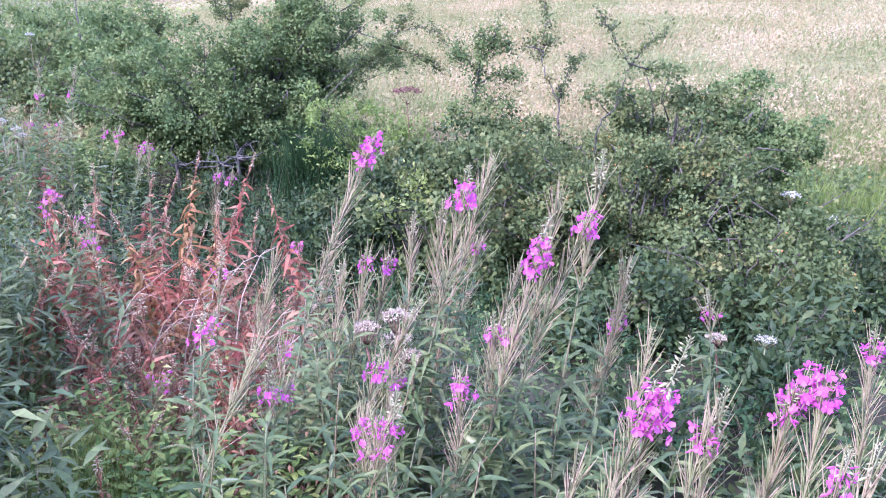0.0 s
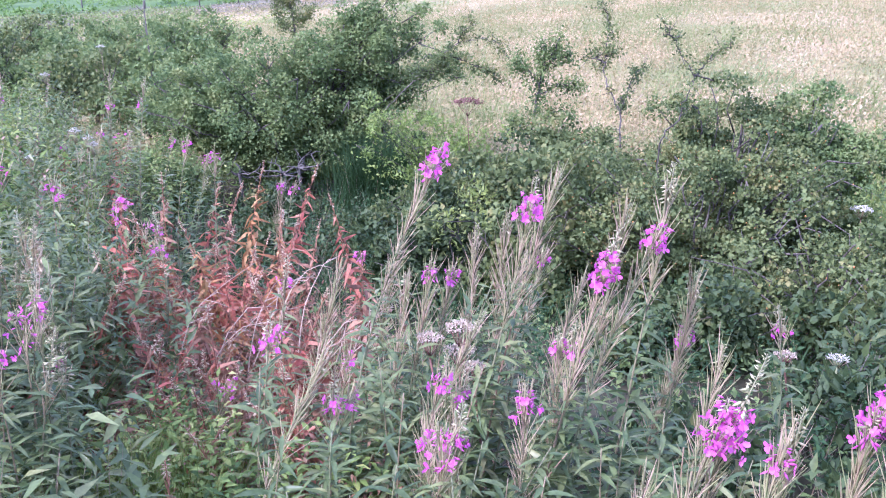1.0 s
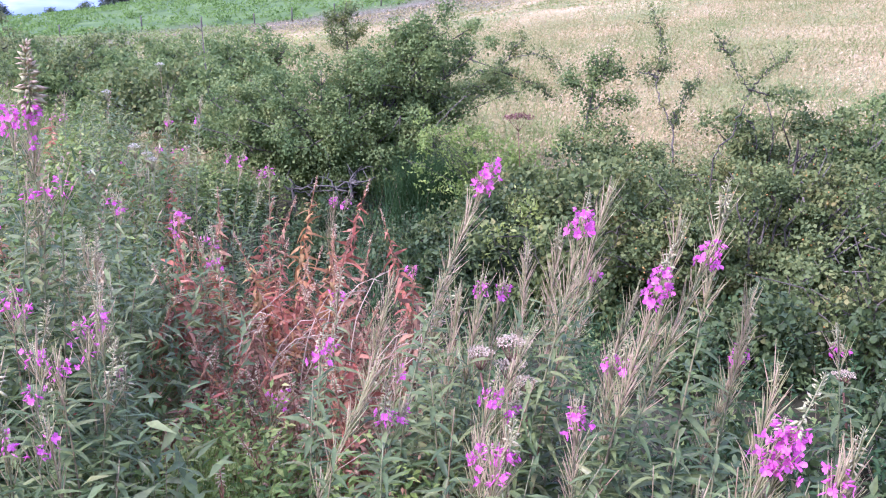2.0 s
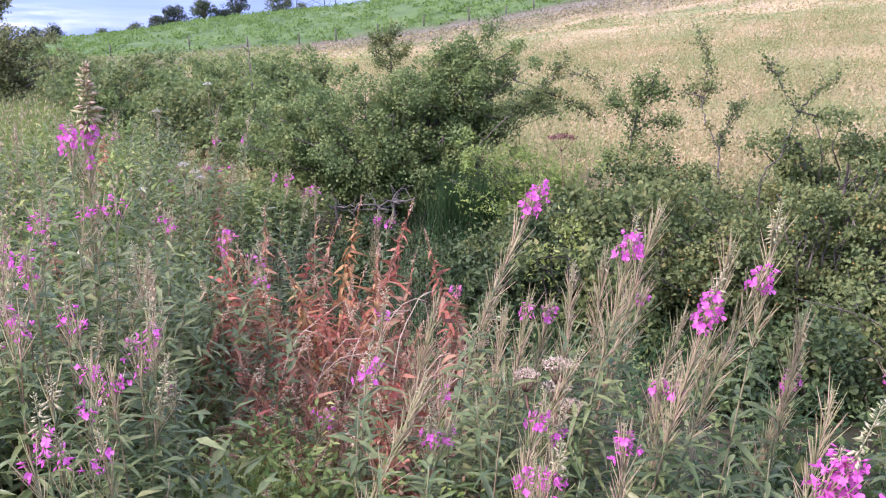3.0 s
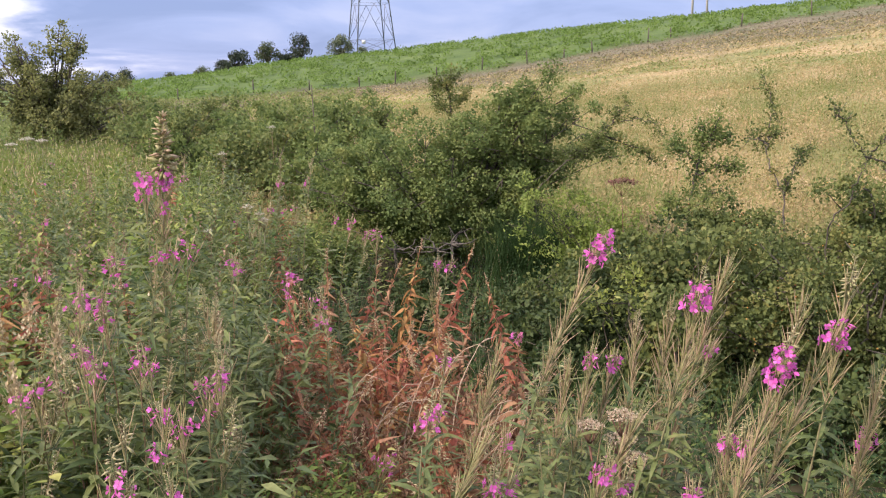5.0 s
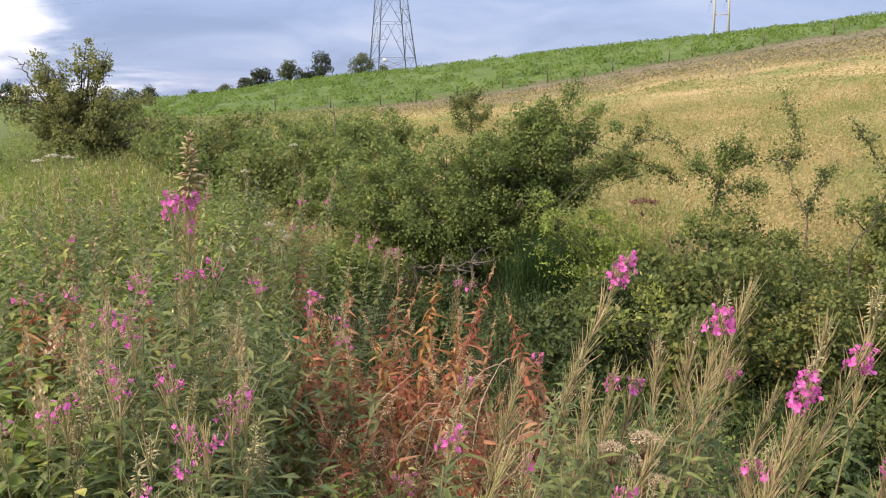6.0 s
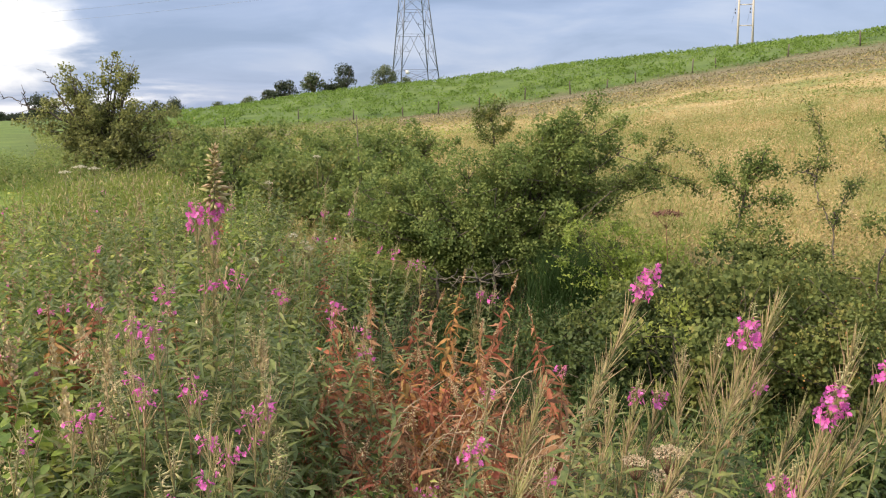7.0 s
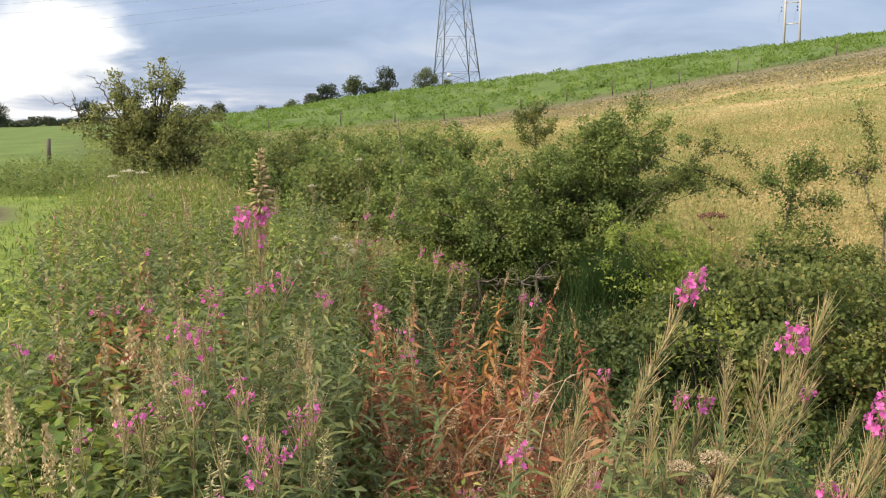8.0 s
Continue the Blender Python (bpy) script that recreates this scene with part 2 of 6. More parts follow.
def ground_material():
    m = bpy.data.materials.new("ground_soil_and_grass")
    m.use_nodes = True
    nt = m.node_tree
    N, L = nt.nodes.new, nt.links.new
    pb = nt.nodes["Principled BSDF"]
    pb.inputs["Roughness"].default_value = 0.85
    pb.inputs["Specular IOR Level"].default_value = 0.15
    geo = N("ShaderNodeNewGeometry")

    def nz(scale, detail):
        n = N("ShaderNodeTexNoise")
        n.inputs["Scale"].default_value, n.inputs["Detail"].default_value = scale, detail
        L(geo.outputs["Position"], n.inputs["Vector"])
        return n
    mid, fine = nz(0.5, 5), nz(6.0, 4)

    def mottled(tones, scale, gain, shift, detail=7):
        n, m, r = nz(scale, detail), N("ShaderNodeMath"), N("ShaderNodeValToRGB")
        n.inputs["Roughness"].default_value = 0.6
        m.operation = "MULTIPLY_ADD"
        m.inputs[1].default_value, m.inputs[2].default_value = gain, shift
        L(n.outputs["Fac"], m.inputs[0])
        es = r.color_ramp.elements
        while len(es) < len(tones):
            es.new(0.5)
        for k, c in enumerate(tones):
            es[k].position, es[k].color = k / (len(tones) - 1), (*c, 1)
        L(m.outputs[0], r.inputs[0])
        v, h = N("ShaderNodeMapRange"), N("ShaderNodeHueSaturation")
        for k, x in (("From Min", 0.3), ("From Max", 0.7), ("To Min", 0.72), ("To Max", 1.22)):
            v.inputs[k].default_value = x
        L(fine.outputs["Fac"], v.inputs["Value"])
        L(v.outputs[0], h.inputs["Value"])
        L(r.outputs[0], h.inputs["Color"])
        return h.outputs[0]

    def mix(a, b, fac):
        x = N("ShaderNodeMix")
        x.data_type = "RGBA"
        L(fac, x.inputs["Factor"])
        L(a, x.inputs["A"])
        L(b, x.inputs["B"])
        return x.outputs["Result"]
    att = N("ShaderNodeAttribute")
    att.attribute_name = "zone"
    sep = N("ShaderNodeSeparateColor")
    L(att.outputs["Color"], sep.inputs[0])
    c = mottled([(0.03, 0.032, 0.014), (0.065, 0.055, 0.03)], 0.8, 1.6, -0.3)
    c = mix(c, mottled(HAY_TONES, 0.28, 2.2, -0.60), sep.outputs["Red"])
    c = mix(c, mottled(HILL_TONES, 0.22, 2.2, -0.58), sep.outputs["Green"])
    c = mix(c, mottled([(0.07, 0.115, 0.02), (0.105, 0.155, 0.029), (0.145, 0.19, 0.042)], 0.9, 2.2, -0.6), att.outputs["Alpha"])
    c = mix(c, mottled(BAND_TONES, 0.30, 1.8, -0.40), sep.outputs["Blue"])
    L(c, pb.inputs["Base Color"])
    bp = N("ShaderNodeBump")
    bp.inputs["Strength"].default_value, bp.inputs["Distance"].default_value = 0.7, 0.12
    L(mid.outputs["Fac"], bp.inputs["Height"])
    L(bp.outputs[0], pb.inputs["Normal"])
    return m


M_GROUND = ground_material()


# ---------------------------------------------------------------- mesh tools
rng = np.random.default_rng(7)


class Geo:
    """Gathers vertices and faces, and turns them into one mesh."""

    def __init__(self):
        self.v, self.tri, self.quad, self.n = [], [], [], 0
        self.tm, self.qm = [], []

    def add(self, v, tri=None, quad=None, slot=0):
        v = np.asarray(v, float).reshape(-1, 3)
        if tri is not None and len(tri):
            self.tri.append(np.asarray(tri, int).reshape(-1, 3) + self.n)
            self.tm.append(np.full(len(self.tri[-1]), slot))
        if quad is not None and len(quad):
            self.quad.append(np.asarray(quad, int).reshape(-1, 4) + self.n)
            self.qm.append(np.full(len(self.quad[-1]), slot))
        self.v.append(v)
        self.n += len(v)

    def scatter(self, template, turns, places, sizes, slot=0):
        """Copies of a template (v, tri, quad) by matrices (N,3,3), places (N,3) and sizes (N,) or (N,3)."""
        tv, tt, tq = template
        sizes = np.asarray(sizes, float)
        if sizes.ndim == 1:
            sizes = np.repeat(sizes[:, None], 3, 1)
        n, k = len(places), len(tv)
        if n == 0:
            return
        v = np.einsum("nij,nkj->nki", turns, tv[None] * sizes[:, None]) + np.asarray(places)[:, None]
        off = (np.arange(n) * k)[:, None, None]
        self.add(v, (tt[None] + off).reshape(-1, 3) if len(tt) else None, (tq[None] + off).reshape(-1, 4) if len(tq) else None, slot)

    def tube(self, pts, radii, sides=5, slot=0):
        pts = np.asarray(pts, float)
        k = len(pts)
        d = np.gradient(pts, axis=0)
        d /= np.linalg.norm(d, axis=1)[:, None] + 1e-9
        ref = np.array([0.31, 0.95, 0.05]) if abs(d[0][2]) > 0.6 else np.array([0, 0, 1.0])
        a = np.cross(d, ref)
        a /= np.linalg.norm(a, axis=1)[:, None] + 1e-9
        b = np.cross(d, a)
        ang = np.linspace(0, 2 * np.pi, sides, endpoint=False)
        ring = a[:, None] * np.cos(ang)[None, :, None] + b[:, None] * np.sin(ang)[None, :, None]
        v = (pts[:, None] + ring * np.broadcast_to(radii, k)[:, None, None]).reshape(-1, 3)
        q = [(i * sides + j, i * sides + (j + 1) % sides, (i + 1) * sides + (j + 1) % sides, (i + 1) * sides + j) for i in range(k - 1) for j in range(sides)]
        t = [(0, j + 1, j) for j in range(1, sides - 1)] + [((k - 1) * sides, (k - 1) * sides + j, (k - 1) * sides + j + 1) for j in range(1, sides - 1)]
        self.add(v, t, q, slot)

    def mesh(self, name, mats, smooth=False):
        me = bpy.data.meshes.new(name)
        v = np.concatenate(self.v) if self.v else np.zeros((0, 3))
        tri = np.concatenate(self.tri) if self.tri else np.zeros((0, 3), int)
        quad = np.concatenate(self.quad) if self.quad else np.zeros((0, 4), int)
        me.vertices.add(len(v))
        me.vertices.foreach_set("co", v.astype(np.float32).ravel())
        loops = np.concatenate([tri.ravel(), quad.ravel()])
        me.loops.add(len(loops))
        me.loops.foreach_set("vertex_index", loops.astype(np.int32))
        me.polygons.add(len(tri) + len(quad))
        start = np.concatenate([np.arange(len(tri)) * 3, len(tri) * 3 + np.arange(len(quad)) * 4])
        me.polygons.foreach_set("loop_start", start.astype(np.int32))
        slots = np.concatenate(self.tm + self.qm) if self.tm or self.qm else np.zeros(0)
        me.polygons.foreach_set("material_index", slots.astype(np.int32))
        if smooth:
            me.polygons.foreach_set("use_smooth", np.ones(len(slots), bool))
        for m in mats if isinstance(mats, (list, tuple)) else [mats]:
            me.materials.append(m)
        me.update(calc_edges=True)
        return me


def part(name, geo, mats, parent, label="", smooth=False):
    """One mesh object under a thing; geo is in the thing's own space."""
    ob = new(name, geo.mesh(name, mats, smooth))
    ob.parent = parent
    return tagged(ob, label)


def thing(name, place, label, category, group=""):
    ob = new(name)
    ob.empty_display_size = 0.1
    ob.location = place
    return tagged(ob, label, category, group)


def stuff(name, geo, mats, label, category):
    return tagged(new(name, geo.mesh(name, mats)), label, category, kind="stuff")


def unit(v):
    return v / (np.linalg.norm(v, axis=-1, keepdims=True) + 1e-9)


def turns_of(way, normal):
    """Matrices whose y runs along way and whose z leans to normal."""
    y = unit(np.asarray(way, float))
    z = unit(normal - y * np.sum(normal * y, -1, keepdims=True))
    x = np.cross(y, z)
    return np.stack([x, y, z], -1)


def rand_ways(n, up=0.0, r=rng):
    v = unit(r.normal(size=(n, 3)))
    v[:, 2] += up
    return unit(v)


def smooth(a, b, x):
    t = np.clip((np.asarray(x, float) - a) / (b - a), 0, 1)
    return t * t * (3 - 2 * t)


def shell(centres, radius, per, r, flat=0.8, up=0.25, lift=0.45):
    """Leaves of rounded sprays: places on uneven domes round the centres, the way each leaf runs and the way it faces."""
    n = len(centres) * per
    out = rand_ways(n, up, r)
    size = np.repeat(radius * r.uniform(0.55, 1.35, len(centres)), per) * (0.45 + 0.6 * r.random(n) ** 0.5)
    stretch = np.repeat(r.uniform(0.7, 1.35, (len(centres), 3)), per, 0) * np.array([1, 1, flat])
    at = np.repeat(centres, per, 0) + out * stretch * size[:, None]
    face = out + np.array([0, 0, lift]) + r.normal(size=(n, 3)) * 0.3
    way = out * 0.5 + r.normal(size=(n, 3)) * 0.7
    return at, way, face


NOQ = np.zeros((0, 4), int)
NOT = np.zeros((0, 3), int)
# small folded leaf
LEAF_S = (np.array([(0, 0, 0), (-0.29, 0.5, 0.10), (0, 1, -0.06), (0.29, 0.5, 0.10)], float), np.array([(0, 1, 2), (0, 2, 3)]), NOQ)
# hawthorn leaf, broadest towards its tip
LEAF_H = (np.array([(0, 0, 0), (-0.38, 0.62, 0.10), (0, 1, -0.08), (0.38, 0.62, 0.10)], float), np.array([(0, 1, 2), (0, 2, 3)]), NOQ)
# broad toothed leaf, five rows
LEAF_B = (np.array([(0, 0, 0), (-0.32, 0.22, 0.05), (0.32, 0.22, 0.05), (-0.36, 0.5, 0.03), (0.36, 0.5, 0.03), (0, 0.35, -0.03), (0, 0.65, -0.05), (-0.2, 0.78, -0.04), (0.2, 0.78, -0.04), (0, 1, -0.2)], float),
          np.array([(0, 1, 5), (0, 5, 2), (1, 3, 5), (2, 5, 4), (3, 6, 5), (4, 5, 6), (3, 7, 6), (4, 6, 8), (7, 9, 6), (8, 6, 9)]), NOQ)


def lance(droop, width=0.085, curl=0.0):
    """A long narrow leaf with a sunk midrib, bending down towards its tip."""
    rows = [(0.0, 0.12), (0.18, 0.75), (0.42, 1.0), (0.7, 0.72), (1.0, 0.03)]
    v = []
    for y, w in rows:
        z = -droop * y * y
        tw = curl * y
        for x in (-1, 0, 1):
            v.append((x * w * width * math.cos(tw), y * (1 - 0.25 * droop * y), z + (0.035 if x else 0.0) * w + x * w * width * math.sin(tw)))
    q = [(3 * i + j, 3 * i + j + 1, 3 * i + j + 4, 3 * i + j + 3) for i in range(4) for j in range(2)]
    return np.array(v), NOT, np.array(q)


LANCES = [lance(0.15), lance(0.45), lance(0.8, 0.08), lance(0.3, 0.095, 0.4)]
WILTED = [lance(0.9, 0.13, 0.9), lance(1.3, 0.15, -1.3), lance(1.6, 0.12, 0.6), lance(0.6, 0.14, 1.8)]
LANCE_L = (np.array([(0, 0, 0), (-0.115, 0.35, 0.05), (0, 0.42, 0.0), (0.115, 0.35, 0.05), (0, 1.0, -0.18)], float), np.array([(0, 2, 1), (0, 3, 2), (1, 2, 4), (2, 3, 4)]), NOQ)
LEAF_O = (np.array([(0, 0, 0), (-0.2, 0.4, 0.06), (0, 0.46, 0.0), (0.2, 0.4, 0.06), (0, 1.0, -0.15)], float), np.array([(0, 2, 1), (0, 3, 2), (1, 2, 4), (2, 3, 4)]), NOQ)
LANCE_W = (np.array([(0, 0, 0), (-0.2, 0.32, -0.1), (0.02, 0.5, -0.06), (0.2, 0.32, -0.02), (0.1, 0.8, -0.6)], float), np.array([(0, 2, 1), (0, 3, 2), (1, 2, 4), (2, 3, 4)]), NOQ)
BLADE = (np.array([(-0.5, 0, 0), (0.5, 0, 0), (-0.42, 0.5, 0.03), (0.42, 0.5, 0.03), (0, 1.0, 0.18)], float), np.array([(2, 3, 4)]), np.array([(0, 1, 3, 2)]))
POD = (np.array([(math.cos(a) * w, y, math.sin(a) * w + 0.06 * y * y) for y, w in ((0, 0.5), (0.55, 0.75), (1.0, 0.25)) for a in (0, 2.09, 4.19)], float), NOT,
       np.array([(3 * i + j, 3 * i + (j + 1) % 3, 3 * i + 3 + (j + 1) % 3, 3 * i + 3 + j) for i in range(2) for j in range(3)]))
BUD = (np.array([(0, 0, 0), (0.5, 0.55, 0), (0, 0.55, 0.5), (-0.5, 0.55, 0), (0, 0.55, -0.5), (0, 1, 0)], float),
       np.array([(0, 1, 2), (0, 2, 3), (0, 3, 4), (0, 4, 1), (5, 2, 1), (5, 3, 2), (5, 4, 3), (5, 1, 4)]), NOQ)


# ---------------------------------------------------------------- ground
AZ_F, H_F = [-140, -40, -12, 0, 6, 11, 15, 20, 26, 50, 90, 140], [0, 0, -0.15, 0.6, 1.5, 2.4, 3.5, 4.5, 5.8, 10, 12, 0]
AZ_C, H_C = [-140, -27, -15.6, -11, -8, -5.7, 1.2, 8, 15, 20, 26.7, 45, 90, 140], [0, 0, 1.5, 2.2, 3.4, 4.5, 6.0, 7.9, 9.5, 10.2, 11.3, 15.5, 17, 0]


def ground_z(x, y):
    x, y = np.asarray(x, float), np.asarray(y, float)
    r, az = np.hypot(x, y), np.degrees(np.arctan2(x, y))
    hf = (np.interp(az - 3, AZ_F, H_F) + np.interp(az, AZ_F, H_F) + np.interp(az + 3, AZ_F, H_F)) / 3
    hc = (np.interp(az - 1.5, AZ_C, H_C) + np.interp(az, AZ_C, H_C) + np.interp(az + 1.5, AZ_C, H_C)) / 3
    dip = -0.5 * smooth(-14, 2, az) * smooth(2.5, 6.5, r) * (1 - smooth(9, 16, r)) * (1 - smooth(80, 130, np.abs(az)))
    rise = hf * np.clip((r - 12) / 73, 0, 1) ** 1.15
    crest = (hc - hf) * np.sin(np.clip((r - 85) / 85, 0, 1) * 1.5708) ** 0.9
    fall = -hc * smooth(172, 300, r)
    rough = 0.10 * np.sin(x * 0.35 + 1) * np.sin(y * 0.27) * smooth(12, 30, r)
    return dip + rise + crest + fall + rough


def make_ground():
    radii = np.concatenate([np.linspace(0.3, 14, 36), np.geomspace(14.5, 200, 70), np.geomspace(205, 4500, 34)])
    az = np.radians(np.linspace(-180, 180, 241)[:-1])
    R, A = np.meshgrid(radii, az, indexing="ij")
    x, y = R * np.sin(A), R * np.cos(A)
    z = ground_z(x, y)
    k = len(az)
    v = np.concatenate([np.stack([x, y, z], -1).reshape(-1, 3), [(0, 0, 0)]])
    i, j = np.meshgrid(np.arange(len(radii) - 1), np.arange(k), indexing="ij")
    q = np.stack([i * k + j, (i + 1) * k + j, (i + 1) * k + (j + 1) % k, i * k + (j + 1) % k], -1).reshape(-1, 4)
    c = len(v) - 1
    g = Geo()
    g.add(v, [(c, n, (n + 1) % k) for n in range(k)], q[:, ::-1])
    me = g.mesh("ground", M_GROUND, True)
    ad = np.degrees(np.arctan2(v[:, 0], v[:, 1]))
    rr = np.hypot(v[:, 0], v[:, 1])
    wob = 3.0 * np.sin(ad * 0.9 + 1) + 2.0 * np.sin(ad * 2.3) + 1.5 * np.sin(ad * 7.1)
    hay = smooth(-11, -5, ad) * smooth(10, 12, rr) * (1 - smooth(48, 76, rr + wob))
    green = np.maximum(smooth(82, 88, rr + 0.4 * wob), (1 - smooth(-24, -19, ad)) * smooth(4, 9, rr))
    green = np.maximum(green, np.maximum(1 - smooth(1.0, 1.5, rr), np.maximum(smooth(50, 57, ad), 1 - smooth(-37, -32, ad))))
    brown = smooth(-16, -8, ad) * smooth(46, 74, rr + wob) * (1 - smooth(82, 87, rr + 0.4 * wob))
    mud = (1 - smooth(-26.5, -25.2, ad)) * smooth(-38, -34, ad) * smooth(15, 16.5, rr) * (1 - smooth(18, 19.5, rr))
    brown = np.maximum(brown, 0.3 * mud)
    green = green * (1 - mud)
    track = np.maximum((1 - smooth(-24, -19, ad)) * smooth(4, 9, rr) * (1 - 0.75 * smooth(22, 32, rr)), np.maximum(1 - smooth(1.0, 1.5, rr), np.maximum(smooth(50, 57, ad), 1 - smooth(-37, -32, ad))))
    track = track * (1 - mud)
    col = np.stack([hay, green, brown, track], -1).astype(np.float32)
    att = me.color_attributes.new("zone", "FLOAT_COLOR", "POINT")
    att.data.foreach_set("color", col.ravel())
    return tagged(new("ground", me), "rising hill of hay, bracken and short grass", "ground", kind="structure")


make_ground()


def sector(n, az0, az1, r0, r1, r=rng, power=1.0):
    """Random places on the ground in a stretch of bearings and distances."""
    a = np.radians(r.uniform(az0, az1, n))
    d = r0 + (r1 - r0) * r.random(n) ** power
    x, y = d * np.sin(a), d * np.cos(a)
    return np.stack([x, y, ground_z(x, y)], -1)


# ---------------------------------------------------------------- hawthorns and other shrubs
def shrub(name, place, blobs, clusters, per, leaf, mat, label, category="shrub", spread=0.11, limbs=9, thick=0.03, seed=1, bare=0.25, template=LEAF_H, group="hedge shrubs", up=0.2, reach=0.62, berries=0, dead_limbs=(), even=0.75, clump=0.10, inner=0.25):
    """A branching shrub: limbs out of one foot, twigs, and leaves in clumps within the blobs (centre and half sizes, from the foot)."""
    r = np.random.default_rng(seed)
    base = np.array([place[0], place[1], float(ground_z(place[0], place[1]))])
    ob = thing(name, base, label, category, group)
    blobs = np.array(blobs, float)
    vol = np.prod(blobs[:, 3:6], axis=1) ** even
    pick = r.choice(len(blobs), limbs, p=vol / vol.sum())
    way = rand_ways(limbs, 0.15, r)
    e = blobs[pick, 0:3] + way * blobs[pick, 3:6] * r.uniform(0.35, 0.9, (limbs, 1))
    low = ground_z(e[:, 0] + base[0], e[:, 1] + base[1]) - base[2] + 0.08
    e[:, 2] = np.maximum(e[:, 2], low)
    twigs, c, tips = Geo(), [], []
    subs = max(2, clusters // (limbs * 5))
    for k in range(limbs):
        m = np.array([e[k, 0] * 0.35, e[k, 1] * 0.35, e[k, 2] * 0.62]) + r.normal(size=3) * 0.06
        s = np.linspace(0, 1, 8)[:, None]
        pts = (1 - s) ** 2 * r.normal(size=3) * np.array([0.05, 0.05, 0]) + 2 * s * (1 - s) * m + s * s * e[k]
        pts[1:-1] += r.normal(size=(6, 3)) * 0.018
        pts[0, 2] = -0.08
        wood = Geo()
        wood.tube(pts, thick * (1 - 0.85 * s[:, 0]) * r.uniform(0.5, 1.0), 6)
        part("limb" if k else "trunk", wood, M_BARK, ob)
        size = blobs[pick[k], 3:6].min()
        for q in range(subs):
            s0 = pts[int(r.integers(2, 8))]
            go = unit(rand_ways(1, 0.35, r)[0] + 0.6 * way[k]) * np.array([1, 1, 0.8])
            go = go * size * reach * r.uniform(0.5, 1.3)
            bend = r.normal(size=3) * 0.15 * np.linalg.norm(go)
            f = np.linspace(0, 1, 5)[:, None]
            line = s0 + go * f + bend * f * (1 - f) * 2
            c.append(line[1:])
            tips.append(line[4])
            if q < 6:
                tail = line[4] + (line[4] - line[3]) * r.uniform(0.0, 1.5 * bare)
                twigs.tube([line[0], line[2], line[4], tail], [thick * 0.2 + 0.002, thick * 0.13 + 0.0015, 0.0015, 0.001], 3)
    for line in dead_limbs:
        p = np.array(line, float)
        f = np.linspace(0, len(p) - 1, 6 * len(p))
        pts = np.stack([np.interp(f, np.arange(len(p)), p[:, k]) for k in range(3)], -1) + r.normal(size=(len(f), 3)) * 0.02
        twigs.tube(pts, 0.028 * (1 - 0.8 * f / f[-1]), 5)
        for q in range(7):
            i = int(r.integers(len(f) // 3, len(f)))
            twigs.tube([pts[i], pts[i] + r.normal(size=3) * 0.09 + np.array([-0.06, 0, 0.05])], [0.01, 0.004], 4)
    c = np.concatenate(c)
    tagged(part("twig_work", twigs, M_TWIG, ob), kind="stuff")
    tips = np.array(tips)
    total = clusters * per * 0.8
    at, way, face = shell(tips, clump, int(total * (1 - inner) / len(tips)), r, 0.75)
    fill = c[r.integers(0, len(c), int(total * inner))]
    at = np.concatenate([at, fill + r.normal(size=fill.shape) * spread * 1.2])
    way, face = np.concatenate([way, rand_ways(len(fill), up, r)]), np.concatenate([face, rand_ways(len(fill), 0.7, r)])
    keep = at[:, 2] > ground_z(at[:, 0] + base[0], at[:, 1] + base[1]) - base[2] + 0.02
    at, way, face = at[keep], way[keep], face[keep]
    n = len(at)
    g = Geo()
    g.scatter(template, turns_of(way + np.array([0, 0, up]), face), at, 1.15 * leaf * r.uniform(0.6, 1.2, n))
    part("crown", g, mat, ob, "dense small leaves with gaps")
    if berries:
        q = at[r.choice(n, berries)] + r.normal(size=(berries, 3)) * 0.02
        haws = Geo()
        haws.scatter(BUD, turns_of(rand_ways(berries, -0.8, r), rand_ways(berries, 0, r)), q, np.tile([0.012, 0.014, 0.012], (berries, 1)))
        tagged(part("berry_clusters", haws, M_BERRY, ob, "ripening orange haws"), kind="stuff")
    return ob


shrub("hawthorn_bush", (1.0, 9.4), [(0.75, 0, 1.35, 0.85, 0.75, 0.6), (-0.5, 0, 0.95, 0.95, 0.85, 0.58), (-1.35, 0.2, 0.95, 0.7, 0.65, 0.42), (0.95, 0, 1.7, 0.5, 0.4, 0.36), (1.25, 0, 1.5, 0.42, 0.4, 0.35), (0.55, 0, 1.5, 0.5, 0.45, 0.4), (1.05, 0, 1.95, 0.3, 0.25, 0.22), (0.62, 0, 1.9, 0.22, 0.2, 0.16), (1.1, -0.1, 0.85, 0.6, 0.55, 0.36), (1.5, -0.05, 1.2, 0.34, 0.4, 0.3), (0.1, -0.1, 1.15, 0.75, 0.7, 0.5), (-1.0, -0.1, 0.75, 0.75, 0.6, 0.4), (0.35, -0.35, 0.7, 0.7, 0.4, 0.34)],
      4000, 42, 0.029, M_HAW, "wide dark green hawthorn bush with grey forked trunk", limbs=120, thick=0.026, seed=3, spread=0.046, bare=0.5, clump=0.125)


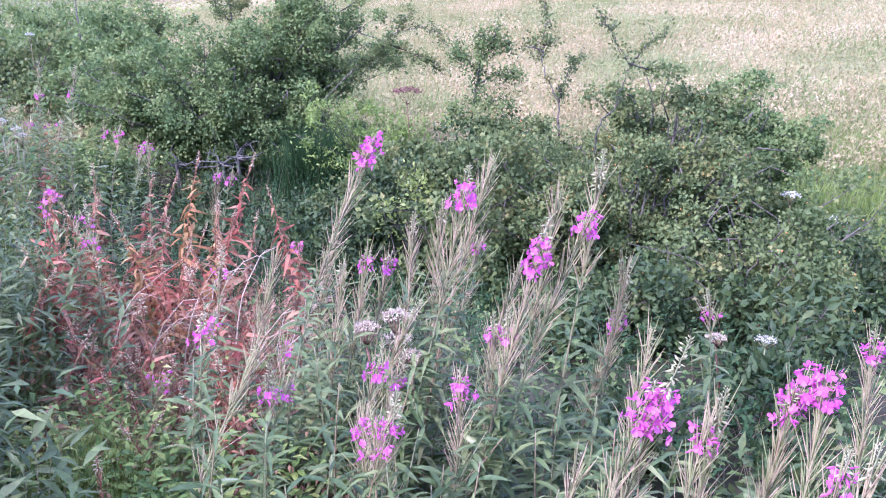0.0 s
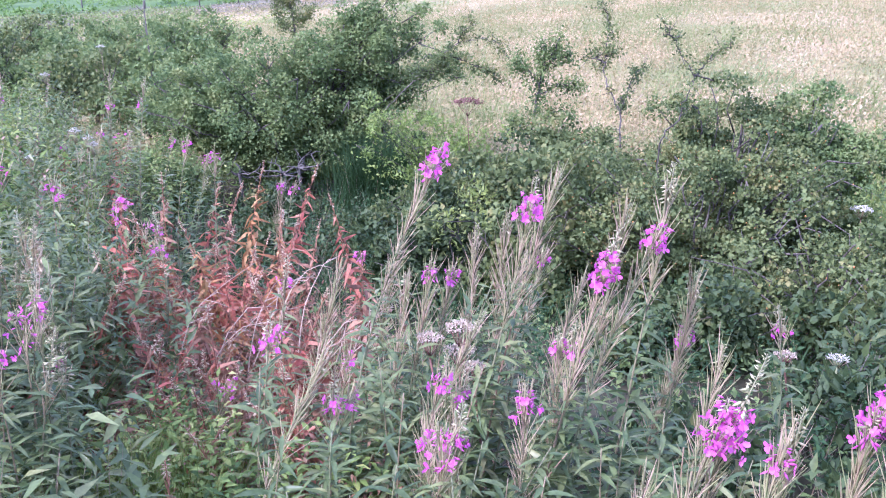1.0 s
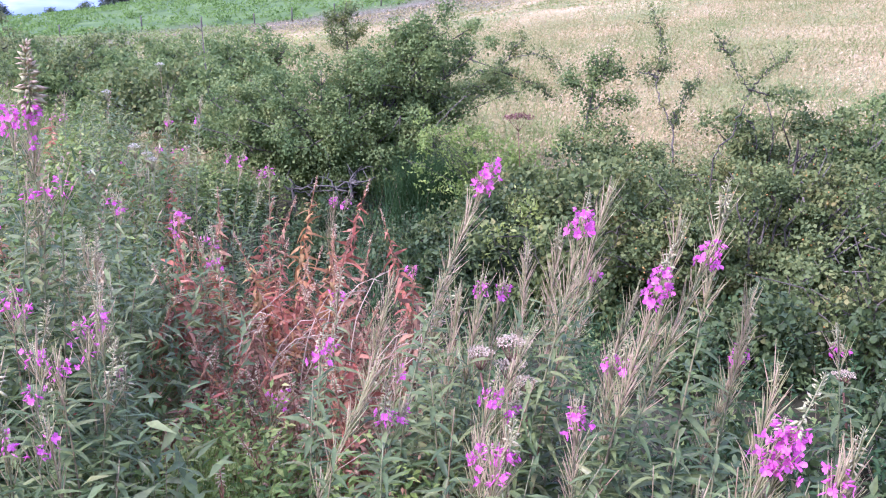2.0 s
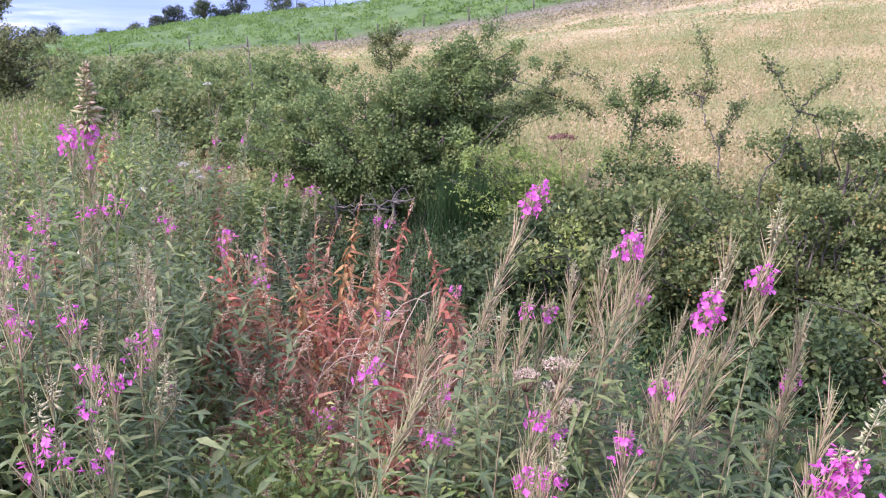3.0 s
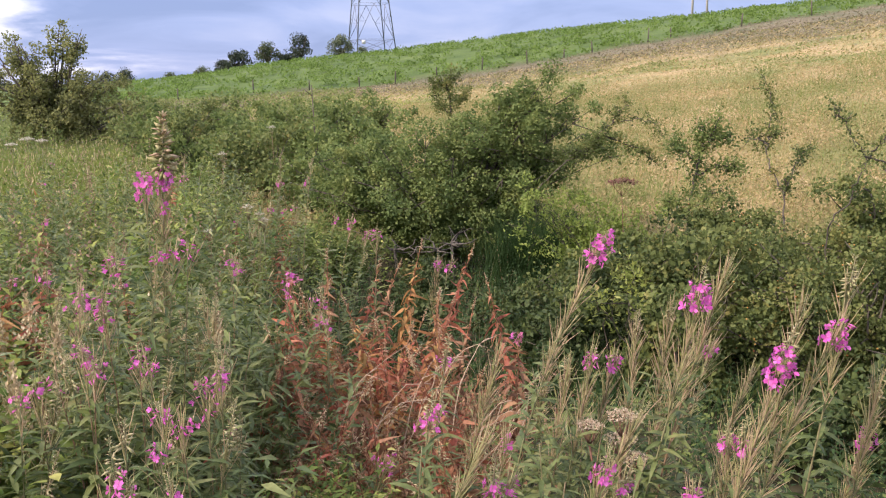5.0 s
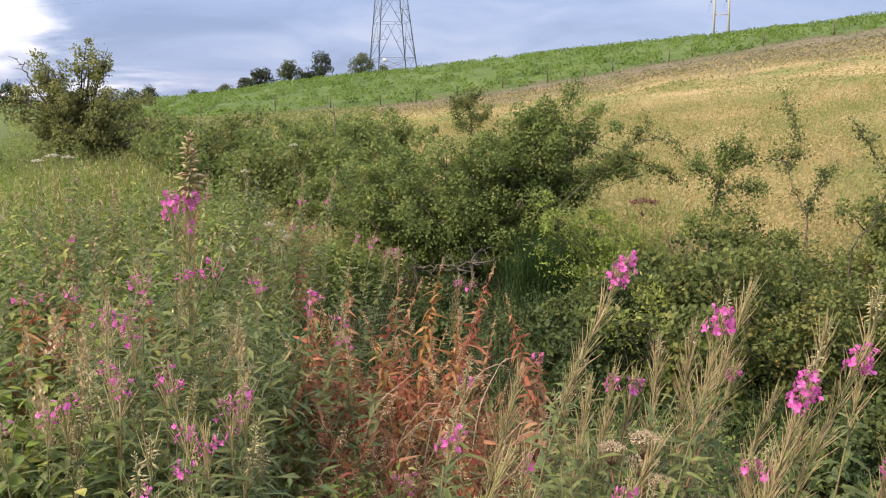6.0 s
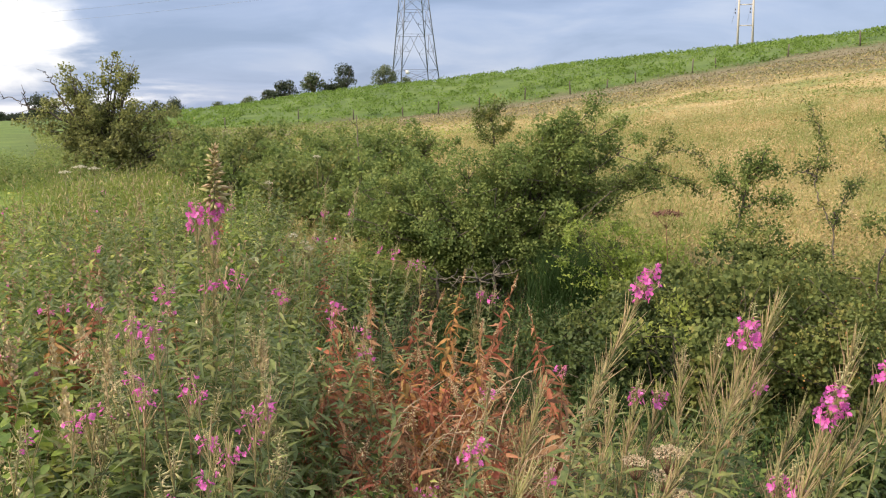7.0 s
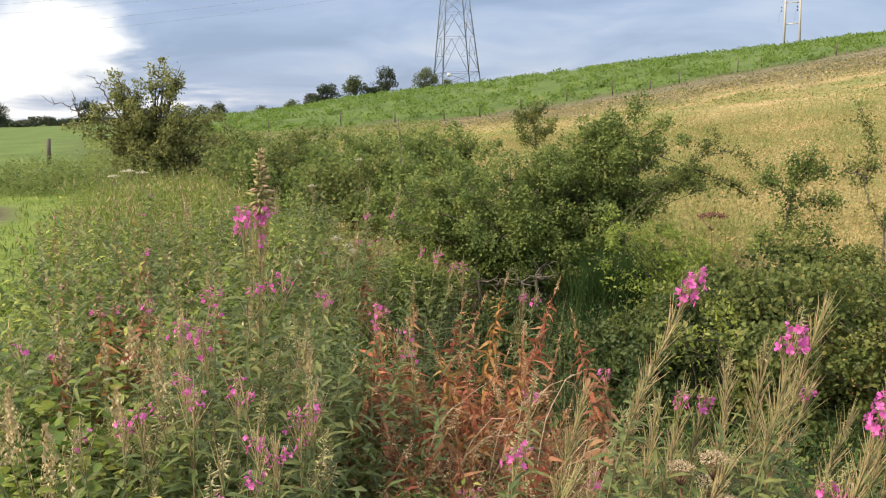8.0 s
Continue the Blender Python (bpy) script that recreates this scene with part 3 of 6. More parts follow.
def sprig(stems, label, seed, leaf=0.027, per=7, tufty=0.8, thick=0.011, mat=M_HAW_DULL, wide=0.021, name="thorn_sprig"):
    """A thin thorn shoot: crooked stems through the given points, with short side twigs and leaf tufts along them."""
    r = np.random.default_rng(seed)
    foot = np.array(stems[0][0], float)
    base = np.array([foot[0], foot[1], float(ground_z(foot[0], foot[1]))])
    ob = thing(name, base, label, "shrub", "hedge shrubs")
    wood, g, tufts = Geo(), Geo(), []
    for i, line in enumerate(stems):
        p = np.array(line, float) - base
        if i == 0:
            p = np.concatenate([[(0.05, 0.1, -0.06), (0.02, 0.05, p[0, 2] * 0.5)], p])
        s = np.linspace(0, len(p) - 1, 5 * len(p))
        pts = np.stack([np.interp(s, np.arange(len(p)), p[:, c]) for c in range(3)], -1) + r.normal(size=(len(s), 3)) * 0.007
        wood.tube(pts, (thick if i == 0 else 0.006) * (1 - 0.8 * s / s[-1]) + 0.001, 5)
        for q in pts[3:]:
            if r.random() < tufty:
                tufts.append(q + r.normal(size=3) * 0.012)
            if r.random() < 0.55:
                way = rand_ways(1, 0.4, r)[0] * r.uniform(0.04, 0.13)
                wood.tube([q, q + way * 0.6 + r.normal(size=3) * 0.006, q + way], [0.003, 0.002, 0.001], 3)
                tufts += [q + way * f for f in (0.4, 0.7, 1.0) if r.random() < tufty]
    tufts = np.repeat(np.array(tufts), per, 0)
    n = len(tufts)
    g.scatter(LEAF_S, turns_of(rand_ways(n, 0.3, r), rand_ways(n, 0.6, r)), tufts + r.normal(size=(n, 3)) * wide, leaf * r.uniform(0.6, 1.2, n))
    part("stem", wood, M_BARK, ob, "dark thin stems")
    part("crown", g, mat, ob, "small leaves along the stems")


sprig([[(3.12, 6.06, 0.35), (3.1, 6.08, 0.71), (3.02, 6.12, 0.86), (3.0, 6.15, 1.0), (3.01, 6.18, 1.14), (3.07, 6.2, 1.28), (3.04, 6.23, 1.42), (2.99, 6.23, 1.52)], [(3.1, 6.08, 0.69), (3.18, 6.1, 0.85), (3.26, 6.12, 0.99), (3.33, 6.12, 1.02)],
       [(3.0, 6.16, 1.06), (2.93, 6.17, 1.1), (2.83, 6.19, 1.1)], [(3.01, 6.18, 1.1), (3.1, 6.2, 1.12)], [(3.1, 6.08, 0.8), (3.15, 6.1, 0.72)]], "thin crooked thorn sprig with leafy knots", 6, thick=0.007, per=7)
sprig([[(2.90, 5.11, 0.40), (2.92, 5.11, 0.66), (3.05, 5.12, 0.78), (3.11, 5.14, 0.92), (3.16, 5.16, 1.05), (3.10, 5.20, 1.15), (3.05, 5.23, 1.26), (2.98, 5.25, 1.37)], [(3.16, 5.16, 1.04), (3.26, 5.18, 1.13), (3.32, 5.18, 1.18), (3.42, 5.18, 1.21)],
       [(3.16, 5.16, 1.04), (3.29, 5.14, 1.00), (3.40, 5.13, 1.01)], [(3.05, 5.23, 1.26), (2.96, 5.23, 1.31)]], "forked thorn sprig with nearly bare tips", 16, per=6, tufty=0.75, thick=0.0055)
sprig([[(2.6, 6.6, -0.1), (2.6, 6.61, 0.3), (2.61, 6.62, 0.55), (2.66, 6.65, 0.75), (2.72, 6.7, 0.95), (2.8, 6.7, 1.1), (2.86, 6.7, 1.22)], [(2.68, 6.66, 0.85), (2.6, 6.7, 0.97), (2.52, 6.71, 1.01), (2.46, 6.71, 1.02)], [(2.68, 6.66, 0.78), (2.8, 6.64, 0.85), (2.93, 6.64, 0.86), (3.0, 6.64, 0.84)],
       [(2.74, 6.7, 0.98), (2.72, 6.7, 1.08), (2.74, 6.7, 1.18)], [(2.78, 6.7, 1.05), (2.88, 6.7, 1.08), (2.97, 6.7, 1.04)], [(2.63, 6.62, 0.5), (2.74, 6.6, 0.62), (2.86, 6.6, 0.66), (2.95, 6.6, 0.6)], [(2.62, 6.62, 0.4), (2.5, 6.6, 0.55), (2.42, 6.6, 0.6)], [(2.6, 6.61, 0.2), (2.75, 6.6, 0.4), (2.9, 6.58, 0.46)]],
      "narrow dark green hawthorn sapling", 5, leaf=0.029, per=15, tufty=1.0, thick=0.016, mat=M_HAW, wide=0.034, name="hawthorn_sapling")
# arching shoots over the hay
sprig([[(1.85, 8.9, 0.4), (2.1, 8.7, 0.72), (2.3, 8.58, 0.86), (2.42, 8.58, 1.0), (2.56, 8.58, 1.1), (2.79, 8.57, 1.14), (2.95, 8.53, 1.1), (3.06, 8.49, 0.95)], [(2.1, 8.7, 0.72), (2.25, 8.6, 0.8), (2.36, 8.6, 0.9), (2.46, 8.6, 0.88)], [(2.3, 8.58, 0.8), (2.16, 8.55, 0.86), (2.08, 8.55, 0.8)],
       [(2.3, 8.58, 0.82), (2.38, 8.55, 0.95), (2.5, 8.55, 0.98), (2.6, 8.55, 0.94)], [(2.46, 8.58, 0.98), (2.7, 8.5, 0.88), (2.86, 8.49, 0.84), (2.99, 8.44, 0.68)], [(2.56, 8.58, 1.1), (2.6, 8.6, 1.2), (2.72, 8.6, 1.27)]], "arching leafy hawthorn shoots over pale hay", 26, leaf=0.031, per=10, tufty=0.9, wide=0.032, thick=0.007)

sprig([[(1.23, 11.44, 0.4), (1.23, 11.44, 0.78), (1.26, 11.49, 1.07), (1.25, 11.54, 1.29), (1.22, 11.59, 1.5), (1.29, 11.62, 1.7)], [(1.26, 11.5, 1.1), (1.1, 11.55, 1.25), (1.06, 11.6, 1.4)], [(1.24, 11.56, 1.4), (1.12, 11.6, 1.5), (1.02, 11.61, 1.53)], [(1.25, 11.52, 1.2), (1.38, 11.53, 1.3), (1.47, 11.53, 1.35)],
       [(1.23, 11.58, 1.5), (1.33, 11.6, 1.58), (1.38, 11.6, 1.66)], [(1.24, 11.45, 0.9), (1.33, 11.45, 0.98), (1.4, 11.45, 0.96)]], "upright reddish thorn shrub behind the hedge", 7, leaf=0.034, per=15, tufty=1.0, thick=0.018, wide=0.04, name="thorn_shrub")
# the dense thicket
shrub("hawthorn_bush", (3.55, 5.45), [(0, 0, 0.75, 0.8, 0.7, 0.55), (0.45, -0.1, 1.0, 0.5, 0.5, 0.4), (0.15, 0.1, 1.3, 0.35, 0.4, 0.28), (-0.4, -0.1, 0.6, 0.6, 0.6, 0.45)], 1084, 40, 0.026, M_HAW_DULL, "low dense hawthorn with yellowing leaves", limbs=44, thick=0.025, seed=8, spread=0.037, inner=0.15, berries=420)
shrub("hawthorn_bush", (4.12, 5.3), [(0, 0, 0.8, 0.5, 0.6, 0.5), (0.05, 0, 1.2, 0.35, 0.35, 0.2), (0.4, -0.1, 1.02, 0.3, 0.3, 0.1)], 873, 40, 0.026, M_HAW, "low dense hawthorn with spreading top", limbs=32, thick=0.025, seed=9, spread=0.037, inner=0.15, berries=200)
shrub("hawthorn_bush", (2.6, 6.2), [(0, 0, 0.6, 0.7, 0.6, 0.5), (-0.5, 0.1, 0.5, 0.6, 0.5, 0.42), (0.3, 0, 0.85, 0.45, 0.4, 0.22)], 1265, 38, 0.026, M_HAW_DULL, "low rounded hawthorn with dull green leaves", limbs=36, thick=0.025, seed=10, spread=0.037, inner=0.15, berries=240)
shrub("hawthorn_bush", (3.0, 4.6), [(-0.65, 0.15, 0.72, 0.42, 0.4, 0.36), (0, 0, 0.72, 0.5, 0.4, 0.42), (0.5, -0.1, 0.78, 0.45, 0.4, 0.42), (0.2, 0.0, 1.0, 0.3, 0.3, 0.2), (-0.95, 0.1, 0.62, 0.35, 0.35, 0.33)], 943, 36, 0.026, M_HAW_DULL, "dense hawthorn with yellowing leaves and haws", limbs=44, thick=0.02, seed=11, spread=0.036, bare=0.6, inner=0.15, berries=420)
shrub("hawthorn_bush", (3.05, 3.5), [(0, 0, 0.5, 0.5, 0.4, 0.4), (0.45, 0, 0.62, 0.4, 0.35, 0.36), (-0.45, 0.1, 0.5, 0.4, 0.35, 0.32), (0.1, -0.35, 0.3, 0.45, 0.3, 0.24)], 405, 34, 0.026, M_HAW_DULL, "low hawthorn with yellowing leaves and bare grey twigs", limbs=36, thick=0.014, seed=27, spread=0.038, inner=0.15, bare=1.6, berries=160)
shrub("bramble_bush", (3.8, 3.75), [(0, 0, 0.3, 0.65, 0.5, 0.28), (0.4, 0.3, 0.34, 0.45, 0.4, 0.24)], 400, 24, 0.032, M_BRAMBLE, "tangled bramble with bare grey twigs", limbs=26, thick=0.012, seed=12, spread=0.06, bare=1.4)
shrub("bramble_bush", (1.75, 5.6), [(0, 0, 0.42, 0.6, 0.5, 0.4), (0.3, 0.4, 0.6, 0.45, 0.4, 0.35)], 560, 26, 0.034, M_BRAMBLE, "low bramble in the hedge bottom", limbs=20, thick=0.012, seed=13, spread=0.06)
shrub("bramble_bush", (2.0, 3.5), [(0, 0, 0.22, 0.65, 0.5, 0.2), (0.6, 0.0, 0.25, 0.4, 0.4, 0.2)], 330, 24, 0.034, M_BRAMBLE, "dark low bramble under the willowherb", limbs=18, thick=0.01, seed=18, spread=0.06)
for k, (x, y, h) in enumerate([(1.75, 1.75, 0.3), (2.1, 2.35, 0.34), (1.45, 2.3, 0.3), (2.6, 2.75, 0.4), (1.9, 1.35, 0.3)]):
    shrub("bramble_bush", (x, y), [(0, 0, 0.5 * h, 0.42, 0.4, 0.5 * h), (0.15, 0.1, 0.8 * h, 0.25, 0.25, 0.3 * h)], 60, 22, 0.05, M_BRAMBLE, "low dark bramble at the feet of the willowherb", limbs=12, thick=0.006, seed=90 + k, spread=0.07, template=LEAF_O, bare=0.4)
shrub("elder_bush", (2.3, 7.8), [(-0.5, -0.1, 0.92, 0.36, 0.28, 0.22), (0.05, 0, 0.8, 0.45, 0.3, 0.2), (-0.85, -0.2, 0.95, 0.25, 0.2, 0.25), (0.4, -0.05, 0.66, 0.34, 0.3, 0.22), (0.0, 0.0, 0.55, 0.6, 0.3, 0.3), (-0.7, 0.1, 0.75, 0.3, 0.25, 0.2)], 560, 26, 0.038, M_BRIGHT, "light green elder among darker thorns", limbs=60, thick=0.007, seed=14, spread=0.055, template=LEAF_O, bare=0.1)
# M_BRAMBLE mounds have the hedge's shade coloured in; the others keep thorn green
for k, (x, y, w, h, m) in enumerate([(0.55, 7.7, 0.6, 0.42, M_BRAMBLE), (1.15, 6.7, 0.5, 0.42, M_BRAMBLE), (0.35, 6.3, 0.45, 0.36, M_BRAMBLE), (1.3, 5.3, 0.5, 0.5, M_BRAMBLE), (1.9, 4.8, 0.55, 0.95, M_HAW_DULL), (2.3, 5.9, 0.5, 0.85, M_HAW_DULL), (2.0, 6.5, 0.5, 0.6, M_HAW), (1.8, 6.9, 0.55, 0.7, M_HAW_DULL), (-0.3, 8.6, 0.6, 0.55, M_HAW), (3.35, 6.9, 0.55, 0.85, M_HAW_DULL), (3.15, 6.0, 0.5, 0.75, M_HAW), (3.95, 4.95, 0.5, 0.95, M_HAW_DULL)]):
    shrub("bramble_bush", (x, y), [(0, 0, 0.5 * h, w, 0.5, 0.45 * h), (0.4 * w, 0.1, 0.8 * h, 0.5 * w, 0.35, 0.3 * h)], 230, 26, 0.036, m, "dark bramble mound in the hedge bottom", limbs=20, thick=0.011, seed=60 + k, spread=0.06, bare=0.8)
shrub("golden_elder", (1.6, 5.1), [(0, 0, 0.55, 0.17, 0.15, 0.2)], 34, 14, 0.04, M_YELLOW, "small clump of yellow-green leafy shoots", limbs=5, thick=0.008, seed=15, spread=0.05, template=LEAF_O)
shrub("golden_elder", (3.3, 3.42), [(0, 0, 0.52, 0.14, 0.14, 0.14)], 18, 14, 0.04, M_YELLOW, "small clump of yellow-green leafy shoots", limbs=5, thick=0.008, seed=17, spread=0.05, template=LEAF_O)
# the hedge as it runs off towards the lone hawthorn
for k, (x, y, w, h) in enumerate([(-0.3, 11.4, 0.95, 1.0), (-1.3, 12.2, 1.0, 0.95), (-2.2, 13.2, 1.0, 0.95), (-1.0, 14.6, 1.1, 1.05), (-2.9, 14.9, 1.0, 1.0), (-3.4, 16.8, 1.1, 1.1), (0.3, 13.4, 1.0, 1.0), (-4.2, 18.5, 1.1, 1.1),
                                  (-2.0, 17.0, 1.3, 1.1), (-0.5, 16.6, 1.3, 1.1), (-3.6, 20.5, 1.4, 1.2), (-1.8, 20.0, 1.5, 1.2), (0.2, 19.5, 1.3, 1.1), (-5.0, 24.0, 1.6, 1.2)]):
    shrub("hedge_shrub", (x, y), [(0, 0, 0.55 * h, w, 0.8, 0.5 * h), (0.4 * w, 0, 0.8 * h, 0.5 * w, 0.5, 0.3 * h), (-0.45 * w, 0.1, 0.7 * h, 0.5 * w, 0.5, 0.3 * h)], 380, 15, 0.06,
          (M_HAW, M_HAW_DULL, M_HAW)[k % 3], "clipped green hedge shrub with grassy foot", limbs=26, thick=0.02, seed=30 + k, spread=0.065, bare=0.6, clump=0.17)
shrub("lone_hawthorn", (-7.1, 21.7), [(0.35, 0, 0.62, 1.75, 1.1, 0.5), (0.1, 0, 1.15, 1.45, 0.9, 0.45), (-0.55, 0, 1.55, 0.9, 0.8, 0.4), (-0.95, 0, 2.05, 0.6, 0.55, 0.35), (-0.55, 0, 2.4, 0.6, 0.5, 0.25), (0.35, 0, 2.2, 0.42, 0.45, 0.5), (0.5, 0, 2.65, 0.4, 0.35, 0.25), (0.35, 0, 3.0, 0.14, 0.2, 0.16), (0.8, 0, 2.75, 0.18, 0.25, 0.16), (1.75, 0, 0.95, 0.6, 0.5, 0.4), (0.95, 0, 1.4, 0.6, 0.5, 0.35), (1.3, 0, 1.65, 0.45, 0.4, 0.25), (2.05, 0, 0.75, 0.45, 0.5, 0.4), (-1.35, 0, 1.5, 0.5, 0.4, 0.3)],
      2700, 18, 0.058, M_LONE, "lone windswept hawthorn with open twiggy top", "tree", spread=0.075, limbs=90, thick=0.05, seed=50, bare=1.1, group="", reach=1.0, even=0.5, clump=0.13, inner=0.4,
      dead_limbs=([(-0.5, -0.2, 1.2), (-1.1, -0.3, 1.6), (-1.6, -0.3, 1.75), (-2.0, -0.3, 2.0), (-2.35, -0.3, 2.08)], [(-1.6, -0.3, 1.75), (-1.7, -0.3, 1.95), (-1.72, -0.3, 2.2)], [(-0.4, -0.3, 1.3), (-0.8, -0.4, 1.9), (-1.0, -0.4, 2.4), (-1.15, -0.4, 2.6)], [(-0.2, -0.3, 1.4), (-0.5, -0.3, 2.1), (-0.6, -0.3, 2.6)]))
shrub("thorn_shrub", (-5.2, 20.5), [(0.1, 0, 1.05, 0.75, 0.5, 0.25), (0.5, 0, 0.8, 0.4, 0.4, 0.25)], 110, 16, 0.06, M_HAW_DULL, "leaning thorn with open limbs", limbs=7, thick=0.04, seed=51, bare=0.6, group="")


# ---------------------------------------------------------------- willowherb
def flower_mesh(mat, name, opening, turn):
    """Four broad notched petals, four narrow sepals between them, and a pale style."""
    g = Geo()
    for k in range(4):
        a = k * math.pi / 2 + turn * (1 + 0.2 * math.sin(5 * k + turn))
        ca, sa = math.cos(a), math.sin(a)
        lift = opening * (1 + 0.35 * math.sin(3.1 * k + 2 * turn))
        pts = [(0, 0.05, 0), (-0.40, 0.52, 0.55 * lift), (-0.30, 0.98, 0.8 * lift), (0, 0.88, 0.95 * lift), (0.30, 0.98, 0.8 * lift), (0.40, 0.52, 0.55 * lift), (0, 0.5, 0.38 * lift)]
        g.add([(x * ca - y * sa, x * sa + y * ca, z) for x, y, z in pts], [(0, 6, 1), (1, 6, 2), (2, 6, 3), (3, 6, 4), (4, 6, 5), (5, 6, 0)])
        b = a + math.pi / 4
        cb, sb = math.cos(b), math.sin(b)
        g.add([(x * cb - y * sb, x * sb + y * cb, z) for x, y, z in [(-0.05, 0, -0.02), (0.05, 0, -0.02), (0.07, 0.5, -0.05), (0, 0.95, 0.05), (-0.07, 0.5, -0.05)]], [(0, 1, 2), (0, 2, 4), (4, 2, 3)])
    for k in range(3):
        a = k * 2.1
        g.add([(0, 0, 0), (0.05, 0, 0), (math.cos(a) * 0.3, math.sin(a) * 0.3, 0.8)], [(0, 1, 2)])
    return g.mesh(name, mat)


FLOWERS = [flower_mesh(M_FLOWER, "flower", o, a) for o, a in ((0.3, 0.3), (0.6, 0.9), (0.95, 1.3), (0.15, 0.6))]
FADED = [flower_mesh(M_FADED, "faded_flower", o, a) for o, a in ((0.9, 0.3), (1.3, 0.9))]


def leaf_mesh(template, mat, name):
    g = Geo()
    g.add(*template)
    return g.mesh(name, mat, True)


POD_MESH = leaf_mesh(POD, M_POD, "seed_pod")
LEAF_MESHES = [leaf_mesh(t, M_FIRE, "leaf") for t in LANCES]


def willowherb(x, y, top, lean, kind, bloom, spike, seed, name="willowherb", group="willowherb stand", single_leaves=False):
    """One stem: leaves below, then seed pods, flowers and a spike of buds. bloom: open flowers; spike: length of the bud tip."""
    r = np.random.default_rng(seed)
    bx, by = x - lean * 1.3, y - 0.2 * lean + r.normal() * 0.03
    bz = float(ground_z(bx, by))
    h = max(0.4, top - bz)
    red = kind in ("red", "redflower")
    what = {"tall": "tall willowherb with magenta flowers and a withered tip", "flower": "willowherb in magenta flower above long seed pods", "pods": "willowherb gone to seed with pale bud tip",
            "young": "leafy green willowherb shoot", "red": "withered rust-red willowherb with drooping leaves", "redflower": "reddened willowherb with a few pink flowers"}[kind]
    ob = thing(name, (bx, by, bz), what, "wildflower", group)
    bow = r.normal(size=2) * 0.025

    def at(s):
        s = np.asarray(s, float)
        return np.stack([(x - bx) * s ** 1.4 + bow[0] * np.sin(s * 3.14), (y - by) * s ** 1.4 + bow[1] * np.sin(s * 3.14), h * s], -1)
    stem, seeds, buds, foliage = Geo(), Geo(), Geo(), Geo()
    s = np.linspace(0, 1, 9)
    p = at(s)
    p[0, 2] = -0.05
    stem.tube(p, 0.0042 - 0.0030 * s, 5)
    along = unit(at(1.0) - at(0.6))
    fl_top = 1 - spike / h
    fl_low = fl_top - (0.0044 if bloom > 9 else 0.0042) * bloom / h
    plume = r.uniform(0.28, 0.38) if x > 0.3 and (bloom > 6 or kind == "pods") else r.uniform(0.05, 0.13)
    if kind == "tall":
        plume = 0.55
    if kind == "redflower":
        plume = 0.12
    pod_low = max(fl_low - plume / h, 0.28)
    if kind == "young":
        fl_low, pod_low = 1.0, 0.95
    if kind == "red":
        spike = 0.05
        fl_top = 1 - spike / h
        fl_low, pod_low = fl_top, max(0.5, 1 - 0.26 / h)
    # leaves
    n = int(h * (60 if not red else 75))
    ls = np.linspace(0.12, pod_low + (0.35 * (fl_low - pod_low) if not red else 0.5 * (1 - pod_low)), n) + r.normal(size=n) * 0.008
    a = np.arange(n) * 2.4 + r.uniform(0, 6)
    rise = r.uniform(0.05, 0.8, n) if not red else r.normal(size=n) * 0.55 + 0.15
    way = np.stack([np.cos(a), np.sin(a), rise], -1)
    size = (r.uniform(0.08, 0.135, n) if not red else r.uniform(0.07, 0.135, n)) * (1.1 - 0.5 * (ls / max(pod_low, 0.1)) ** 2)
    nor = np.tile(np.array([0, 0, 1.0]), (n, 1)) + r.normal(size=(n, 3)) * (0.25 if not red else 0.8)
    turn, pos = turns_of(way, nor), at(np.minimum(ls, 1))
    if single_leaves:
        for k in range(n):
            lf = new("leaf", LEAF_MESHES[k % 4])
            lf.parent = ob
            lf.matrix_local = Matrix.Translation(pos[k]) @ Matrix(turn[k].tolist()).to_4x4() @ Matrix.Scale(size[k], 4)
    else:
        for k in range(4):
            foliage.scatter(WILTED[k] if red else LANCES[k] if math.hypot(x, y) < 3.6 else LANCE_L, turn[k::4], pos[k::4], size[k::4])
        part("foliage", foliage, (M_RED, M_DRYLEAF, M_RED, M_RED, M_DRYLEAF, M_RED, M_ORANGE)[seed % 7] if red else M_FIRE, ob)
    # seed pods stand close along the stem, splaying a little
    if kind != "young":
        n = int((fl_low - pod_low) * h * (130 if red else 300 if x > 0.3 or kind == "tall" else 150))
        ps = np.sort(r.uniform(pod_low, fl_low, n))
        a = r.uniform(0, 6.28, n)
        splay = r.uniform(0.08, 0.62 if not red else 0.9, n) * (1.3 - 0.65 * (ps - pod_low) / max(1e-3, fl_low - pod_low))
        way = np.stack([np.cos(a) * splay, np.sin(a) * splay, np.zeros(n)], -1) + along + r.normal(size=(n, 3)) * 0.07
        length = r.uniform(0.06, 0.115, n) if not red else r.uniform(0.016, 0.038, n)
        wide = 0.0017 if not red else 0.003
        turn = turns_of(way, rand_ways(n, 0, r))
        if single_leaves:
            pos = at(ps)
            for k in range(n):
                pd = new("seed_pod", POD_MESH)
                pd.parent = ob
                pd.matrix_local = Matrix.Translation(pos[k]) @ Matrix(turn[k].tolist()).to_4x4() @ Matrix.Diagonal((wide, length[k], wide, 1))
        else:
            seeds.scatter(POD, turn, at(ps), np.stack([np.full(n, wide), length, np.full(n, wide)], -1))
            tagged(part("seed_plume", seeds, M_RUST if red else M_POD, ob), kind="stuff")
